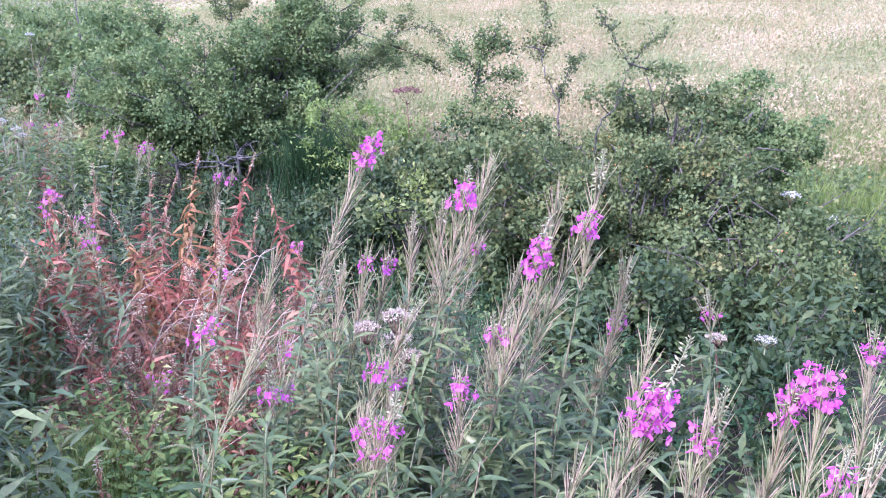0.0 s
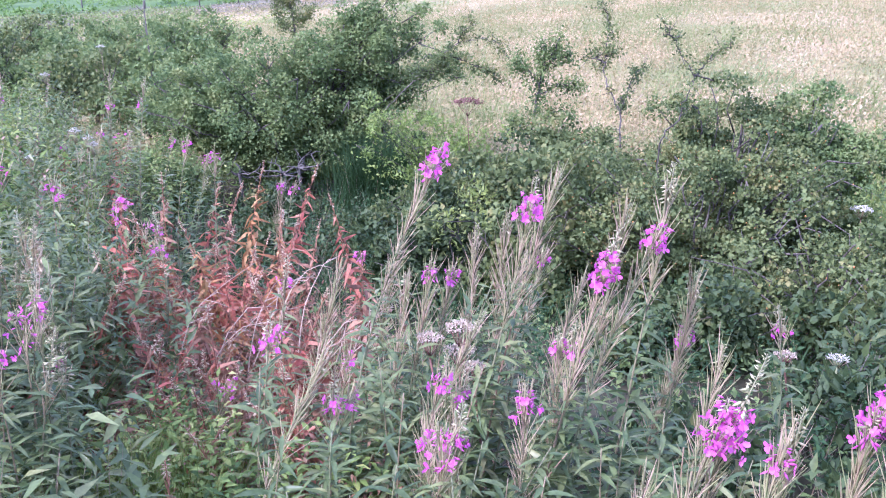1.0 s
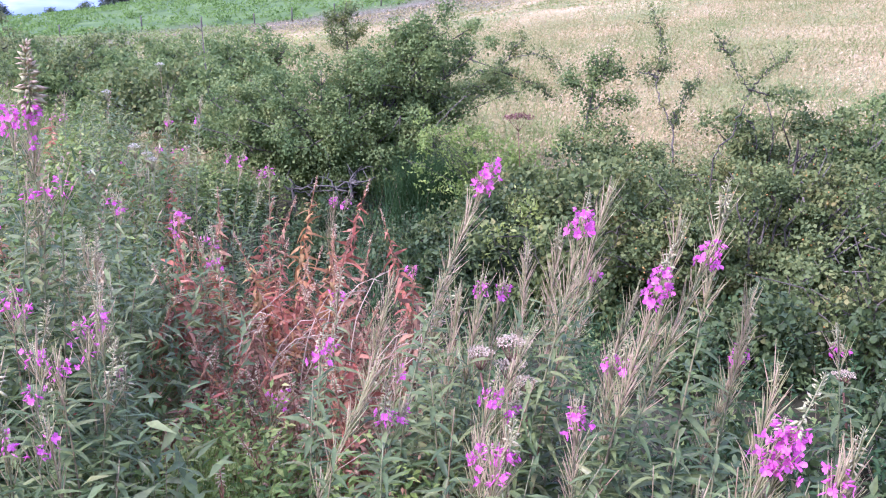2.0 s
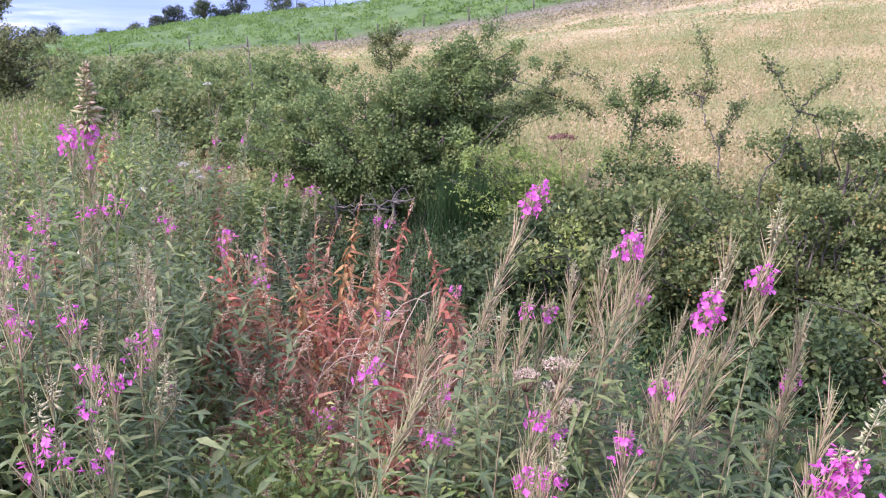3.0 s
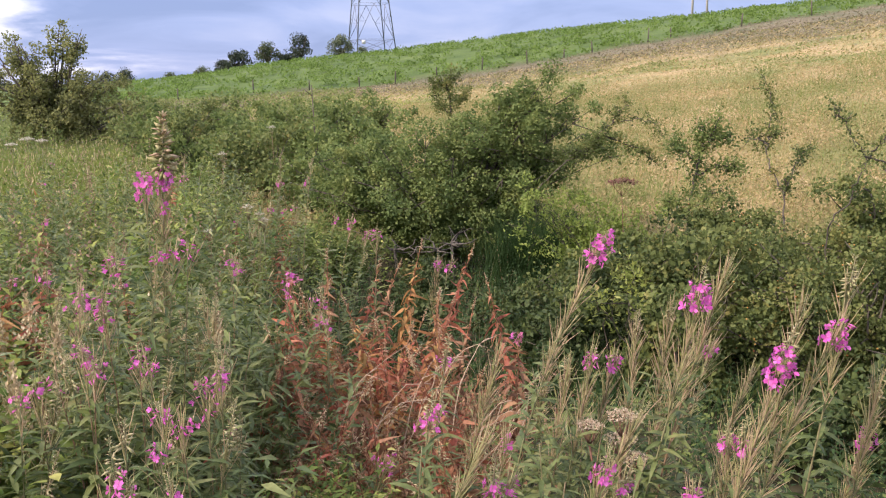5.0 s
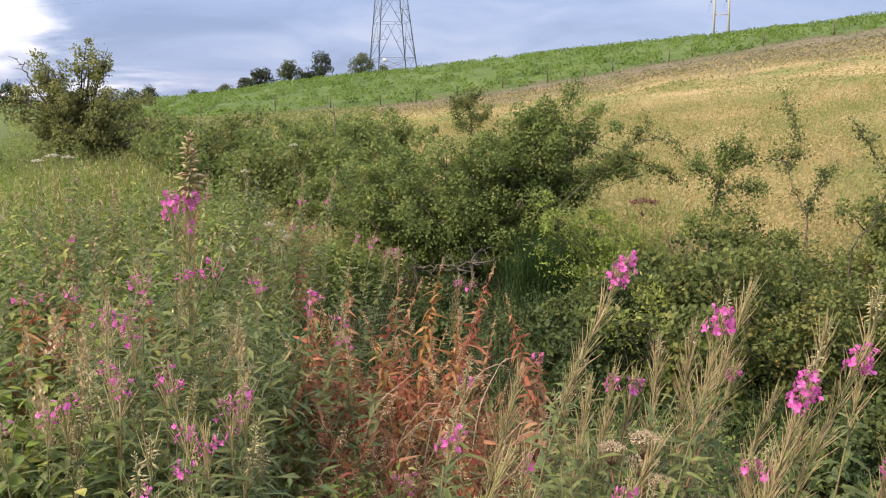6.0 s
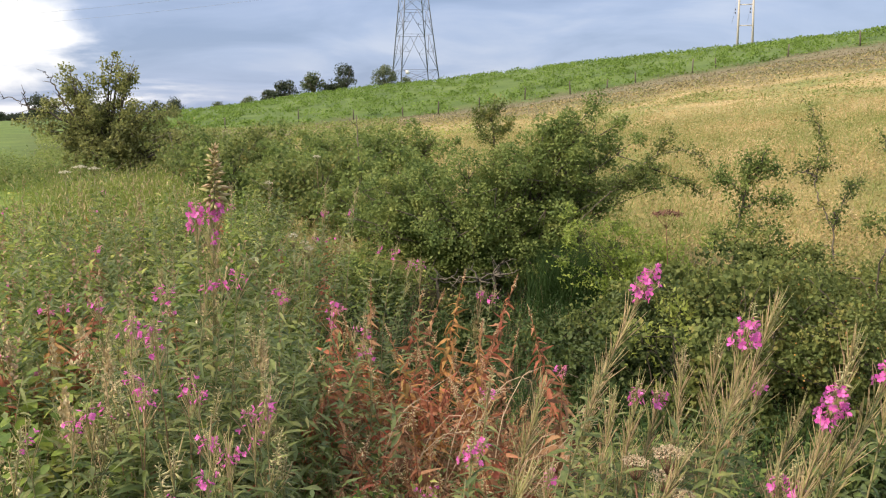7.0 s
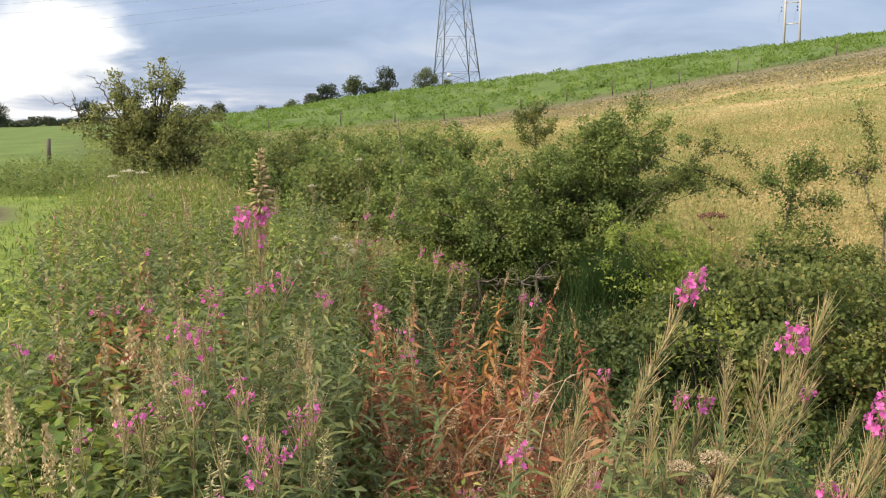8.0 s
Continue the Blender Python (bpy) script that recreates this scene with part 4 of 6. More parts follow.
    # flowers, widest at the foot of the head
    if bloom:
        n = max(2, int(bloom * (0.72 + 0.024 * bloom if bloom > 9 else 0.6 if x > 0.3 else 0.45)))
        fs = np.linspace(fl_low, fl_top, n)
        a = np.arange(n) * 2.4 + r.uniform(0, 6)
        for k in range(n):
            out = np.array([math.cos(a[k]), math.sin(a[k]), r.uniform(-0.2, 0.5)])
            out /= np.linalg.norm(out)
            q = at(fs[k]) + out * r.uniform(0.012, 0.032) * (1.25 - 0.55 * k / n)
            stem.tube([at(fs[k] - 0.005), q], [0.0009, 0.0008], 3)
            fl = new("flower", FADED[k % 2] if kind == "redflower" and k % 3 else FLOWERS[int(r.integers(0, 4))])
            fl.parent = ob
            fl.matrix_local = Matrix.Translation(q) @ Vector(out + r.normal(size=3) * 0.3).to_track_quat("Z", "Y").to_matrix().to_4x4() @ Matrix.Scale(r.uniform(0.0095, 0.0145) * (1.1 - 0.3 * k / n) * (1.0 if bloom > 8 else 0.9 if x > 0.3 else 0.8), 4)
        m = 4 + (2 * bloom if x > 0.3 else bloom)
        hs = r.uniform(fl_low, min(1.0, fl_top + 0.02), m)
        a = r.uniform(0, 6.28, m)
        way = np.stack([np.cos(a), np.sin(a), r.uniform(-1.0, 0.3, m)], -1)
        size = r.uniform(0.014, 0.024, m)
        hang = Geo()
        hang.scatter(BUD, turns_of(way, rand_ways(m, 0, r)), at(hs) + way * 0.008, np.stack([size * 0.22, size, size * 0.22], -1))
        tagged(part("bud_tassel", hang, M_FADED if kind == "redflower" else M_FLOWER, ob, "closed magenta buds"), kind="stuff")
    # buds: hanging at the foot of the spike, upright at its tip
    if kind != "young" and spike > 0.015:
        n = int(10 + spike * (380 if kind != "tall" else 620))
        bs = np.linspace(fl_top - 0.005, 1.0, n)
        a = np.arange(n) * 2.4 + r.normal(size=n) * 0.7
        t = (bs - fl_top) / max(1e-3, 1 - fl_top)
        way = np.stack([np.cos(a), np.sin(a), -0.6 + 1.7 * t + 0.35 * r.normal(size=n)], -1)
        size = (0.021 - 0.012 * t) * r.uniform(0.5, 1.25, n) * (2.4 if kind == "tall" else 1.35 if spike > 0.055 else 1)
        buds.scatter(BUD, turns_of(way, rand_ways(n, 0, r)), at(np.minimum(bs, 1)), np.stack([size * 0.22, size, size * (0.22 if kind != "tall" else 0.34)], -1))
        tagged(part("bud_spike", buds, M_STRAW if red else M_POD if kind == "tall" else M_BUD, ob), kind="stuff")
    part("stem", stem, M_STEMR if red else M_STEM, ob)
    return ob


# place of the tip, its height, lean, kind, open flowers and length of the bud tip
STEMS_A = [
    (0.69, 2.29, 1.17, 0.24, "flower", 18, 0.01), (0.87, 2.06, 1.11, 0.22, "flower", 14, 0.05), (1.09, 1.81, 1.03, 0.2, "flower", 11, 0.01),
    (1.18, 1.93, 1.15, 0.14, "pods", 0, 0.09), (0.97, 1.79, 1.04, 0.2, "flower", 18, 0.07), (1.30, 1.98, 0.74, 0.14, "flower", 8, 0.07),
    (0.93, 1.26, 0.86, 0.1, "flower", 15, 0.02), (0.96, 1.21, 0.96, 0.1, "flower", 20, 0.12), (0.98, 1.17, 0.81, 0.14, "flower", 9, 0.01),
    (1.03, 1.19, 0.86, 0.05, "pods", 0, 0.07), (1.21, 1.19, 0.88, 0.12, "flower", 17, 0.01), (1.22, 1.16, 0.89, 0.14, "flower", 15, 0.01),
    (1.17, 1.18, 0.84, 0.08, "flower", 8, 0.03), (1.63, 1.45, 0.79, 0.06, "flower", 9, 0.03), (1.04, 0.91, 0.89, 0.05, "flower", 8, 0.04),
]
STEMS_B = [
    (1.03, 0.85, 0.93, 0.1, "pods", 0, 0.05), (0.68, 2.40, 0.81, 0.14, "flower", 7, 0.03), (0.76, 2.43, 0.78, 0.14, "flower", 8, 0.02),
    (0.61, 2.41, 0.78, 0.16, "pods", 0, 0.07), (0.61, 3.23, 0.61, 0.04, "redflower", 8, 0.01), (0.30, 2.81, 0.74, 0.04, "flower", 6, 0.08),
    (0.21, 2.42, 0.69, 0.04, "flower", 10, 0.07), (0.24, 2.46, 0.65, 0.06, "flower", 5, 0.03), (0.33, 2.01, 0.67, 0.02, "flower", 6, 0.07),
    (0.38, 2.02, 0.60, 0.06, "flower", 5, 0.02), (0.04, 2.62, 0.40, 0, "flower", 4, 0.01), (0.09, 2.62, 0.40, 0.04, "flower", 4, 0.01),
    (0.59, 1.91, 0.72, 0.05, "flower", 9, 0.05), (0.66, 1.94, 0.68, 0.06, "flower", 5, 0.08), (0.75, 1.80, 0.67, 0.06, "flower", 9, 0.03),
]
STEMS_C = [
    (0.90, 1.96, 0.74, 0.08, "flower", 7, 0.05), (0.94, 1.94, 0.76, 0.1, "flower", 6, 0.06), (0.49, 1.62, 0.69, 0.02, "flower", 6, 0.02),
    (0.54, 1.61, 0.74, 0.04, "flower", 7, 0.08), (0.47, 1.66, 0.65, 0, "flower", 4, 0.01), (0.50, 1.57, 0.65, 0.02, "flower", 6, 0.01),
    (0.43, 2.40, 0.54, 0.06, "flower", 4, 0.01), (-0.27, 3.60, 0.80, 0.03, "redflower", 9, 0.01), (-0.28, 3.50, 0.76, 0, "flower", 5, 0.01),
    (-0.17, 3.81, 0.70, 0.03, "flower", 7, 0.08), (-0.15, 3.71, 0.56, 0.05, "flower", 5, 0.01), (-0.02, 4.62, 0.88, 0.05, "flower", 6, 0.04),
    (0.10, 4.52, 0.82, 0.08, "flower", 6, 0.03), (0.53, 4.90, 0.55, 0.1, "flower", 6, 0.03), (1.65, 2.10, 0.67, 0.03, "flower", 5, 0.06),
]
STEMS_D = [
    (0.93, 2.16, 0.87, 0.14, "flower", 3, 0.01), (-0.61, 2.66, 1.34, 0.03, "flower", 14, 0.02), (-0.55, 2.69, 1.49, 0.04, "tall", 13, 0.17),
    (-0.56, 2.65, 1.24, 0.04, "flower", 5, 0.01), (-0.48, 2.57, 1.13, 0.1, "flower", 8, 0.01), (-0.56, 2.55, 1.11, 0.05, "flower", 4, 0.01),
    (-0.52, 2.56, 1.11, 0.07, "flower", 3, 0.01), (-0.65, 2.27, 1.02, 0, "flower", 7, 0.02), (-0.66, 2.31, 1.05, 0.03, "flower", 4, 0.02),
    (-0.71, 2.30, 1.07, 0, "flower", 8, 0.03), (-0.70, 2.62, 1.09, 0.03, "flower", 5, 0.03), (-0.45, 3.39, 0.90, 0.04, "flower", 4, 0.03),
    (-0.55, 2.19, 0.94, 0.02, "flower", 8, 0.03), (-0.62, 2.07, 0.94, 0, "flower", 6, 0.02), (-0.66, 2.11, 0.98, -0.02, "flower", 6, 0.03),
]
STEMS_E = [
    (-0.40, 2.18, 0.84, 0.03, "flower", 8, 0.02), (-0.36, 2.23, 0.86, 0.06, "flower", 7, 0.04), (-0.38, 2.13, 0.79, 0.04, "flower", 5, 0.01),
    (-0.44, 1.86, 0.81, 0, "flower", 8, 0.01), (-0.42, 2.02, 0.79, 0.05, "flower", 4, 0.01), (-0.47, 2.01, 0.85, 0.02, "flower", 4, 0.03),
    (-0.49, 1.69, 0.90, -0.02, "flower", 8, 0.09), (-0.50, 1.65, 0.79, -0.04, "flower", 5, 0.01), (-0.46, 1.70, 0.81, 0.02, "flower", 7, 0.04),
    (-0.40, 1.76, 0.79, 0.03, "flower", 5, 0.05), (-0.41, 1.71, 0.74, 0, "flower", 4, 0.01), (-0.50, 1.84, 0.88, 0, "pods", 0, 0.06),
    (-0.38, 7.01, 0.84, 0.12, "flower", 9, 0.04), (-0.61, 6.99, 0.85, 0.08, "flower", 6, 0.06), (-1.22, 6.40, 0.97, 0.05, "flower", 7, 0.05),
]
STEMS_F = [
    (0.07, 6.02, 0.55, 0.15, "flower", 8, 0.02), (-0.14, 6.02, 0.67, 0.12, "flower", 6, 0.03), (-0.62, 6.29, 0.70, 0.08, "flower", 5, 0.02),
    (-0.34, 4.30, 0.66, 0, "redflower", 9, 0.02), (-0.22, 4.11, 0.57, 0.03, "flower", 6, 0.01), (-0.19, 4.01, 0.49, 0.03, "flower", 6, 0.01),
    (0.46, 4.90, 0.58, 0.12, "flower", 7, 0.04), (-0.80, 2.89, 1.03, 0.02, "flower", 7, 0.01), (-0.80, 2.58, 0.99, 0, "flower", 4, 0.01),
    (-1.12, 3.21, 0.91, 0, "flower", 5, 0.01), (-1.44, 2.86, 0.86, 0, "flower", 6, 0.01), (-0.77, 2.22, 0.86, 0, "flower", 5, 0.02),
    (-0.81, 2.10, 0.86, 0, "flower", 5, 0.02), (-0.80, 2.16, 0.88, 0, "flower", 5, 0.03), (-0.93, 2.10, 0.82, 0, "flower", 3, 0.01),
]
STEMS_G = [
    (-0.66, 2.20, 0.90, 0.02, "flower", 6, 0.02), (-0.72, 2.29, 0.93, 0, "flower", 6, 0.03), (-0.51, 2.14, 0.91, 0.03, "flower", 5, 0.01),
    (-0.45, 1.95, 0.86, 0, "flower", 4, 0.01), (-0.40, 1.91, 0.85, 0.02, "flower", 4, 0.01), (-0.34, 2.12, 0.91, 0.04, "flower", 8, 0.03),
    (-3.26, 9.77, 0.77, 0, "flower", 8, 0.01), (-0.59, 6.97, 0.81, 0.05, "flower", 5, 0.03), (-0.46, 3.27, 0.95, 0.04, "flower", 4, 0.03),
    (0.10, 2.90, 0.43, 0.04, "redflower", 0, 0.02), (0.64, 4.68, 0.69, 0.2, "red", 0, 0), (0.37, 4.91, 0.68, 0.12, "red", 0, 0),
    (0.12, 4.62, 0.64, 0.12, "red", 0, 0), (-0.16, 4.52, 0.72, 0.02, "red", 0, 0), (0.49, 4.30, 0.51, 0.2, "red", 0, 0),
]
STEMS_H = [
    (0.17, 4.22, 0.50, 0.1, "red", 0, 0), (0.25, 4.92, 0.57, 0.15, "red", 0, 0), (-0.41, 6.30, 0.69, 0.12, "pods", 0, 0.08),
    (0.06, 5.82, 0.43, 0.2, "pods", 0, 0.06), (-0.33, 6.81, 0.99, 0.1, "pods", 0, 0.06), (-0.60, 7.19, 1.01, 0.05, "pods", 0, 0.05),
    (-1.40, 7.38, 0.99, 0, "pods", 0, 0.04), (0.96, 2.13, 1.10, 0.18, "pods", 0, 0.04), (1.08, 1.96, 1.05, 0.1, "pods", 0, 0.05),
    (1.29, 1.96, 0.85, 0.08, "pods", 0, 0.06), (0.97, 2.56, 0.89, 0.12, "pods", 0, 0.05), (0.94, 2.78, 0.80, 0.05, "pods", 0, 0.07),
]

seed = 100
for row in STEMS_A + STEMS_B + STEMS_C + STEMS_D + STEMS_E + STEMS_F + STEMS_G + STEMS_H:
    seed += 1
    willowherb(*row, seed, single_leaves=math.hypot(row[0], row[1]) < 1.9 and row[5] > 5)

# leafy shoots that fill the stand, and the withered patch
for k, (px, py, pz) in enumerate(np.concatenate([sector(60, 9, 26, 1.25, 2.9), sector(34, 24, 46, 1.2, 2.1), sector(30, -26, -6, 1.7, 3.2), sector(5, 2, 12, 1.5, 2.4)])):
    d = math.hypot(px, py)
    seedy = k % 8 == 0 and px > 0.3
    willowherb(px, py, pz + (0.42 + 0.08 * d) * rng.uniform(0.8, 1.12) * (1.25 if seedy else 1.0), rng.uniform(0.08, 0.22) if seedy else rng.uniform(-0.03, 0.1), "pods" if seedy else "young", 0, 0.05 if seedy else 0.0, 400 + k, "willowherb_shoot", "willowherb shoots")
for k, (px, py, pz) in enumerate(np.concatenate([sector(52, -6.5, 9.0, 2.9, 4.6), sector(16, -3.5, 7.0, 2.1, 2.9)])):
    d = math.hypot(px, py)
    willowherb(px, py, pz + rng.uniform(0.55, 1.0) * (0.14 * d + 0.22), rng.uniform(-0.18, 0.22), "red", 0, 0.0, 600 + k, "withered_willowherb", "withered willowherb")


# pale withered spikes among the flowers of the verge
for k, (px, py, pz) in enumerate(sector(34, -27, -8, 2.0, 3.6)):
    willowherb(px, py, pz + rng.uniform(0.6, 0.95), rng.uniform(-0.02, 0.1), "pods", 0, rng.uniform(0.1, 0.17), 1200 + k, "verge_willowherb", "willowherb along the verge")
# leafy and seeding stems through the verge
for k, (px, py, pz) in enumerate(np.concatenate([sector(52, -29, -8, 2.3, 4.2), sector(60, -25, -4, 4.2, 9.0)])):
    d = math.hypot(px, py)
    sort = ("young", "pods", "young", "young", "redflower", "young")[k % 6]
    willowherb(px, py, pz + (rng.uniform(0.55, 0.9) if d < 4.2 else rng.uniform(0.6, 1.0)), rng.uniform(-0.02, 0.14), sort, 0 if sort != "redflower" else 3, 0.07 if sort == "pods" else 0.02, 1300 + k, "verge_willowherb", "willowherb along the verge")


# ---------------------------------------------------------------- umbels and dry stalks
def umbel(x, y, top, width, mat, label, seed, name="hogweed", rays=11):
    r = np.random.default_rng(seed)
    z0 = float(ground_z(x, y))
    ob = thing(name, (x, y, z0), label, "wildflower", "umbels")
    h = top - z0
    stem, head = Geo(), Geo()
    lean = r.normal(size=2) * 0.05
    s = np.linspace(0, 1, 6)
    pts = np.stack([lean[0] * s, lean[1] * s, h * 0.88 * s], -1)
    pts[0, 2] = -0.05
    stem.tube(pts, 0.006 - 0.003 * s, 5)
    top_pt = pts[-1]
    for k in range(rays):
        a, q = k * 2.4, math.sqrt((k + 0.5) / rays)
        e = top_pt + np.array([math.cos(a) * q * width / 2, math.sin(a) * q * width / 2, h * 0.12 * (1 - 0.25 * q)])
        stem.tube([top_pt, (top_pt + e) / 2 + np.array([0, 0, -0.006]), e], [0.0016, 0.0013, 0.001], 3)
        n = 26
        off = np.stack([r.normal(size=n), r.normal(size=n), np.abs(r.normal(size=n)) * 0.35], -1) * width * 0.075
        head.scatter(LEAF_S, turns_of(rand_ways(n, 0, r), rand_ways(n, 2.5, r)), e + off, np.full(n, width * 0.085))
    part("stem", stem, M_STEM if mat is M_UMBEL else M_UMBELB, ob)
    part("flower_head", head, mat, ob)
    return ob


for k, (x, y, z, w) in enumerate([(2.16, 2.42, 0.32, 0.07), (-3.96, 11.03, 0.98, 0.16), (-4.06, 11.0, 0.92, 0.14), (-3.82, 11.1, 0.95, 0.15),
                                  (-0.74, 6.1, 0.76, 0.07), (-0.72, 6.09, 0.71, 0.06), (-0.66, 6.1, 0.66, 0.07), (-1.0, 6.1, 0.61, 0.07), (3.94, 4.36, 0.27, 0.12), (4.13, 4.26, 0.15, 0.14), (-1.3, 9.0, 0.9, 0.08), (-1.1, 12.0, 1.0, 0.11)]):
    umbel(x, y, z, w, M_UMBEL, "flat white umbel among green weeds", 700 + k)
for k, (x, y, z, w) in enumerate([(0.70, 2.22, 0.68, 0.085), (0.73, 2.27, 0.63, 0.07), (0.77, 2.3, 0.58, 0.085), (0.80, 2.2, 0.53, 0.075), (2.04, 2.46, 0.33, 0.07)]):
    umbel(x, y, z, w, M_SEEDHEAD, "cream gone-over umbel among willowherb", 760 + k, rays=15)
umbel(2.27, 7.1, 0.72, 0.24, M_UMBELB, "dead brown hogweed head before the hay", 750, rays=15)


def dry_stalk(x, y, rise, length, heading, seed):
    r = np.random.default_rng(seed)
    z0 = float(ground_z(x, y))
    ob = thing("dry_stalk", (x, y, z0), "thin pale bent dead stalk in the withered patch", "stalk", "dry stalks")
    g = Geo()
    s = np.linspace(0, 1, 10)
    hx, hy = math.cos(heading), math.sin(heading)
    hgt = rise - z0
    out = s ** 1.5
    pts = np.stack([hx * length * out, hy * length * out, hgt * np.sin(1.75 * s)], -1) + r.normal(size=(10, 3)) * 0.006
    pts[0, 2] = -0.04
    g.tube(pts, 0.0027 - 0.0015 * s, 5)
    for k in range(3):
        i = int(r.integers(4, 9))
        e = pts[i] + np.array([hx, hy, 0]) * 0.08 + r.normal(size=3) * 0.05
        g.tube([pts[i], (pts[i] + e) / 2 + r.normal(size=3) * 0.008, e], [0.0014, 0.0012, 0.0008], 4)
    part("stalk", g, M_PALE, ob)


for k in range(9):
    dry_stalk(0.2 + rng.normal() * 0.2, 3.0 + rng.normal() * 0.2, rng.uniform(0.38, 0.56), rng.uniform(0.15, 0.36), rng.uniform(-0.7, 0.7), 800 + k)
for k in range(5):
    dry_stalk(0.45 + rng.normal() * 0.08, 3.25 + rng.normal() * 0.1, rng.uniform(0.3, 0.46), rng.uniform(0.2, 0.34), rng.uniform(-0.4, 0.6), 830 + k)


def plume_grass(x, y, top, seed):
    """A tall grass: arching blades and a loose straw-coloured panicle."""
    r = np.random.default_rng(seed)
    z0 = float(ground_z(x, y))
    ob = thing("plume_grass", (x, y, z0), "tall grass with a loose straw-coloured seed plume", "grass", "plume grasses")
    h = top - z0
    stem, head, blades = Geo(), Geo(), Geo()
    s = np.linspace(0, 1, 8)
    lean = r.normal(size=2) * 0.06
    pts = np.stack([lean[0] * s ** 2, lean[1] * s ** 2, h * s], -1)
    pts[0, 2] = -0.04
    stem.tube(pts, 0.0024 - 0.0016 * s, 4)
    n = 130
    f = r.uniform(0, 1, n)
    at = pts[-1] + np.stack([r.normal(size=n) * 0.017 * (1.1 - f), r.normal(size=n) * 0.017 * (1.1 - f), -0.15 * (1 - f)], -1)
    way = np.stack([r.normal(size=n) * 0.5, r.normal(size=n) * 0.5, np.ones(n)], -1)
    head.scatter(LEAF_S, turns_of(way, rand_ways(n, 0, r)), at, r.uniform(0.010, 0.020, n))
    m = 9
    way = np.stack([r.normal(size=m) * 0.4, r.normal(size=m) * 0.4, np.ones(m)], -1)
    hgt = h * r.uniform(0.5, 0.85, m)
    blades.scatter(BLADE, turns_of(way, rand_ways(m, 0, r)), np.zeros((m, 3)) - np.array([0, 0, 0.03]), np.stack([np.full(m, 0.005), hgt, hgt], -1))
    part("stem", stem, M_STRAW, ob)
    part("blades", blades, M_GRASS, ob, "narrow green blades")
    tagged(part("seed_plume", head, M_STRAW, ob, "loose straw-coloured plume"), kind="stuff")


for k, (x, y, z) in enumerate([(-1.09, 2.22, 0.89), (-1.06, 2.21, 0.86), (-1.14, 2.26, 0.82), (-0.87, 2.62, 0.89), (-1.23, 3.11, 0.81), (-0.89, 2.93, 0.93), (-0.74, 3.32, 0.85), (-0.91, 2.41, 0.83), (-1.65, 3.92, 0.79), (-0.52, 2.91, 0.80), (-0.86, 2.20, 0.81), (-1.00, 3.12, 0.86), (-1.10, 2.11, 0.84), (-1.41, 3.12, 0.81), (-1.45, 4.11, 0.72)]):
    plume_grass(x, y, z, 860 + k)


def scarlet_tuft(x, y, z, seed):
    r = np.random.default_rng(seed)
    z0 = float(ground_z(x, y))
    ob = thing("scarlet_willowherb", (x, y, z0), "willowherb tuft with curled scarlet leaves", "wildflower")
    stem, g = Geo(), Geo()
    stem.tube([(0, 0, -0.05), (0.01, 0, (z - z0) * 0.5), (0.03, 0, z - z0 + 0.05)], [0.004, 0.0035, 0.002], 5)
    n = 20
    s = r.uniform(0.45, 1.0, n)
    a = r.uniform(0, 6.28, n)
    way = np.stack([np.cos(a), np.sin(a), r.normal(size=n) * 0.5], -1)
    pos = np.stack([0.03 * s, 0 * s, (z - z0 + 0.04) * s], -1)
    for k in range(4):
        g.scatter(WILTED[k], turns_of(way[k::4], rand_ways(len(way[k::4]), 0.6, r)), pos[k::4], r.uniform(0.08, 0.13, len(way[k::4])))
    part("stem", stem, M_STEMR, ob)
    part("foliage", g, M_SCARLET, ob, "bright curled red leaves")


scarlet_tuft(-0.12, 3.75, 0.10, 840)


def dead_thistle(x, y, top, seed):
    r = np.random.default_rng(seed)
    z0 = float(ground_z(x, y))
    ob = thing("dead_thistle", (x, y, z0), "dark upright dead stem above the hedge", "stalk")
    g = Geo()
    h = top - z0
    g.tube([(0, 0, -0.05), (0.02, 0, h * 0.5), (0.0, 0, h)], [0.014, 0.011, 0.006], 6)
    for k in range(7):
        s = r.uniform(0.5, 0.95) * h
        e = np.array([r.normal() * 0.09, r.normal() * 0.05, s + r.uniform(0.04, 0.14)])
        g.tube([(0.01, 0, s), e], [0.006, 0.003], 4)
    part("stem", g, M_BARK, ob)


dead_thistle(-0.56, 12.0, 1.52, 845)


def dead_branch(x, y, z, seed):
    r = np.random.default_rng(seed)
    ob = thing("dead_branch", (x, y, z), "bare grey dead branch under the hawthorn", "branch")
    for k in range(6):
        a = r.uniform(-0.6, 3.4)
        way = np.array([math.cos(a), 0.3 * math.sin(a) - 0.2, r.uniform(-0.2, 0.8)]) * r.uniform(0.12, 0.28)
        s = np.linspace(0, 1, 6)[:, None]
        pts = way * s + np.sin(s * 3.14) * r.normal(size=3) * 0.035 + r.normal(size=(6, 3)) * 0.006
        pts[0] = (0, 0, 0)
        g = Geo()
        g.tube(pts, 0.011 - 0.009 * s[:, 0], 5)
        g.tube([pts[3], pts[3] + r.normal(size=3) * 0.1], [0.005, 0.002], 4)
        part("limb", g, M_GREYWOOD, ob)
    g = Geo()
    g.tube([(0, 0, 0.02), (0.03, 0.05, float(ground_z(x, y)) - z - 0.05)], [0.014, 0.018], 5)
    part("foot", g, M_GREYWOOD, ob)


dead_branch(0.9, 8.35, -0.02, 830)
dead_branch(0.76, 8.4, -0.08, 832)
dead_branch(0.35, 8.6, -0.1, 831)


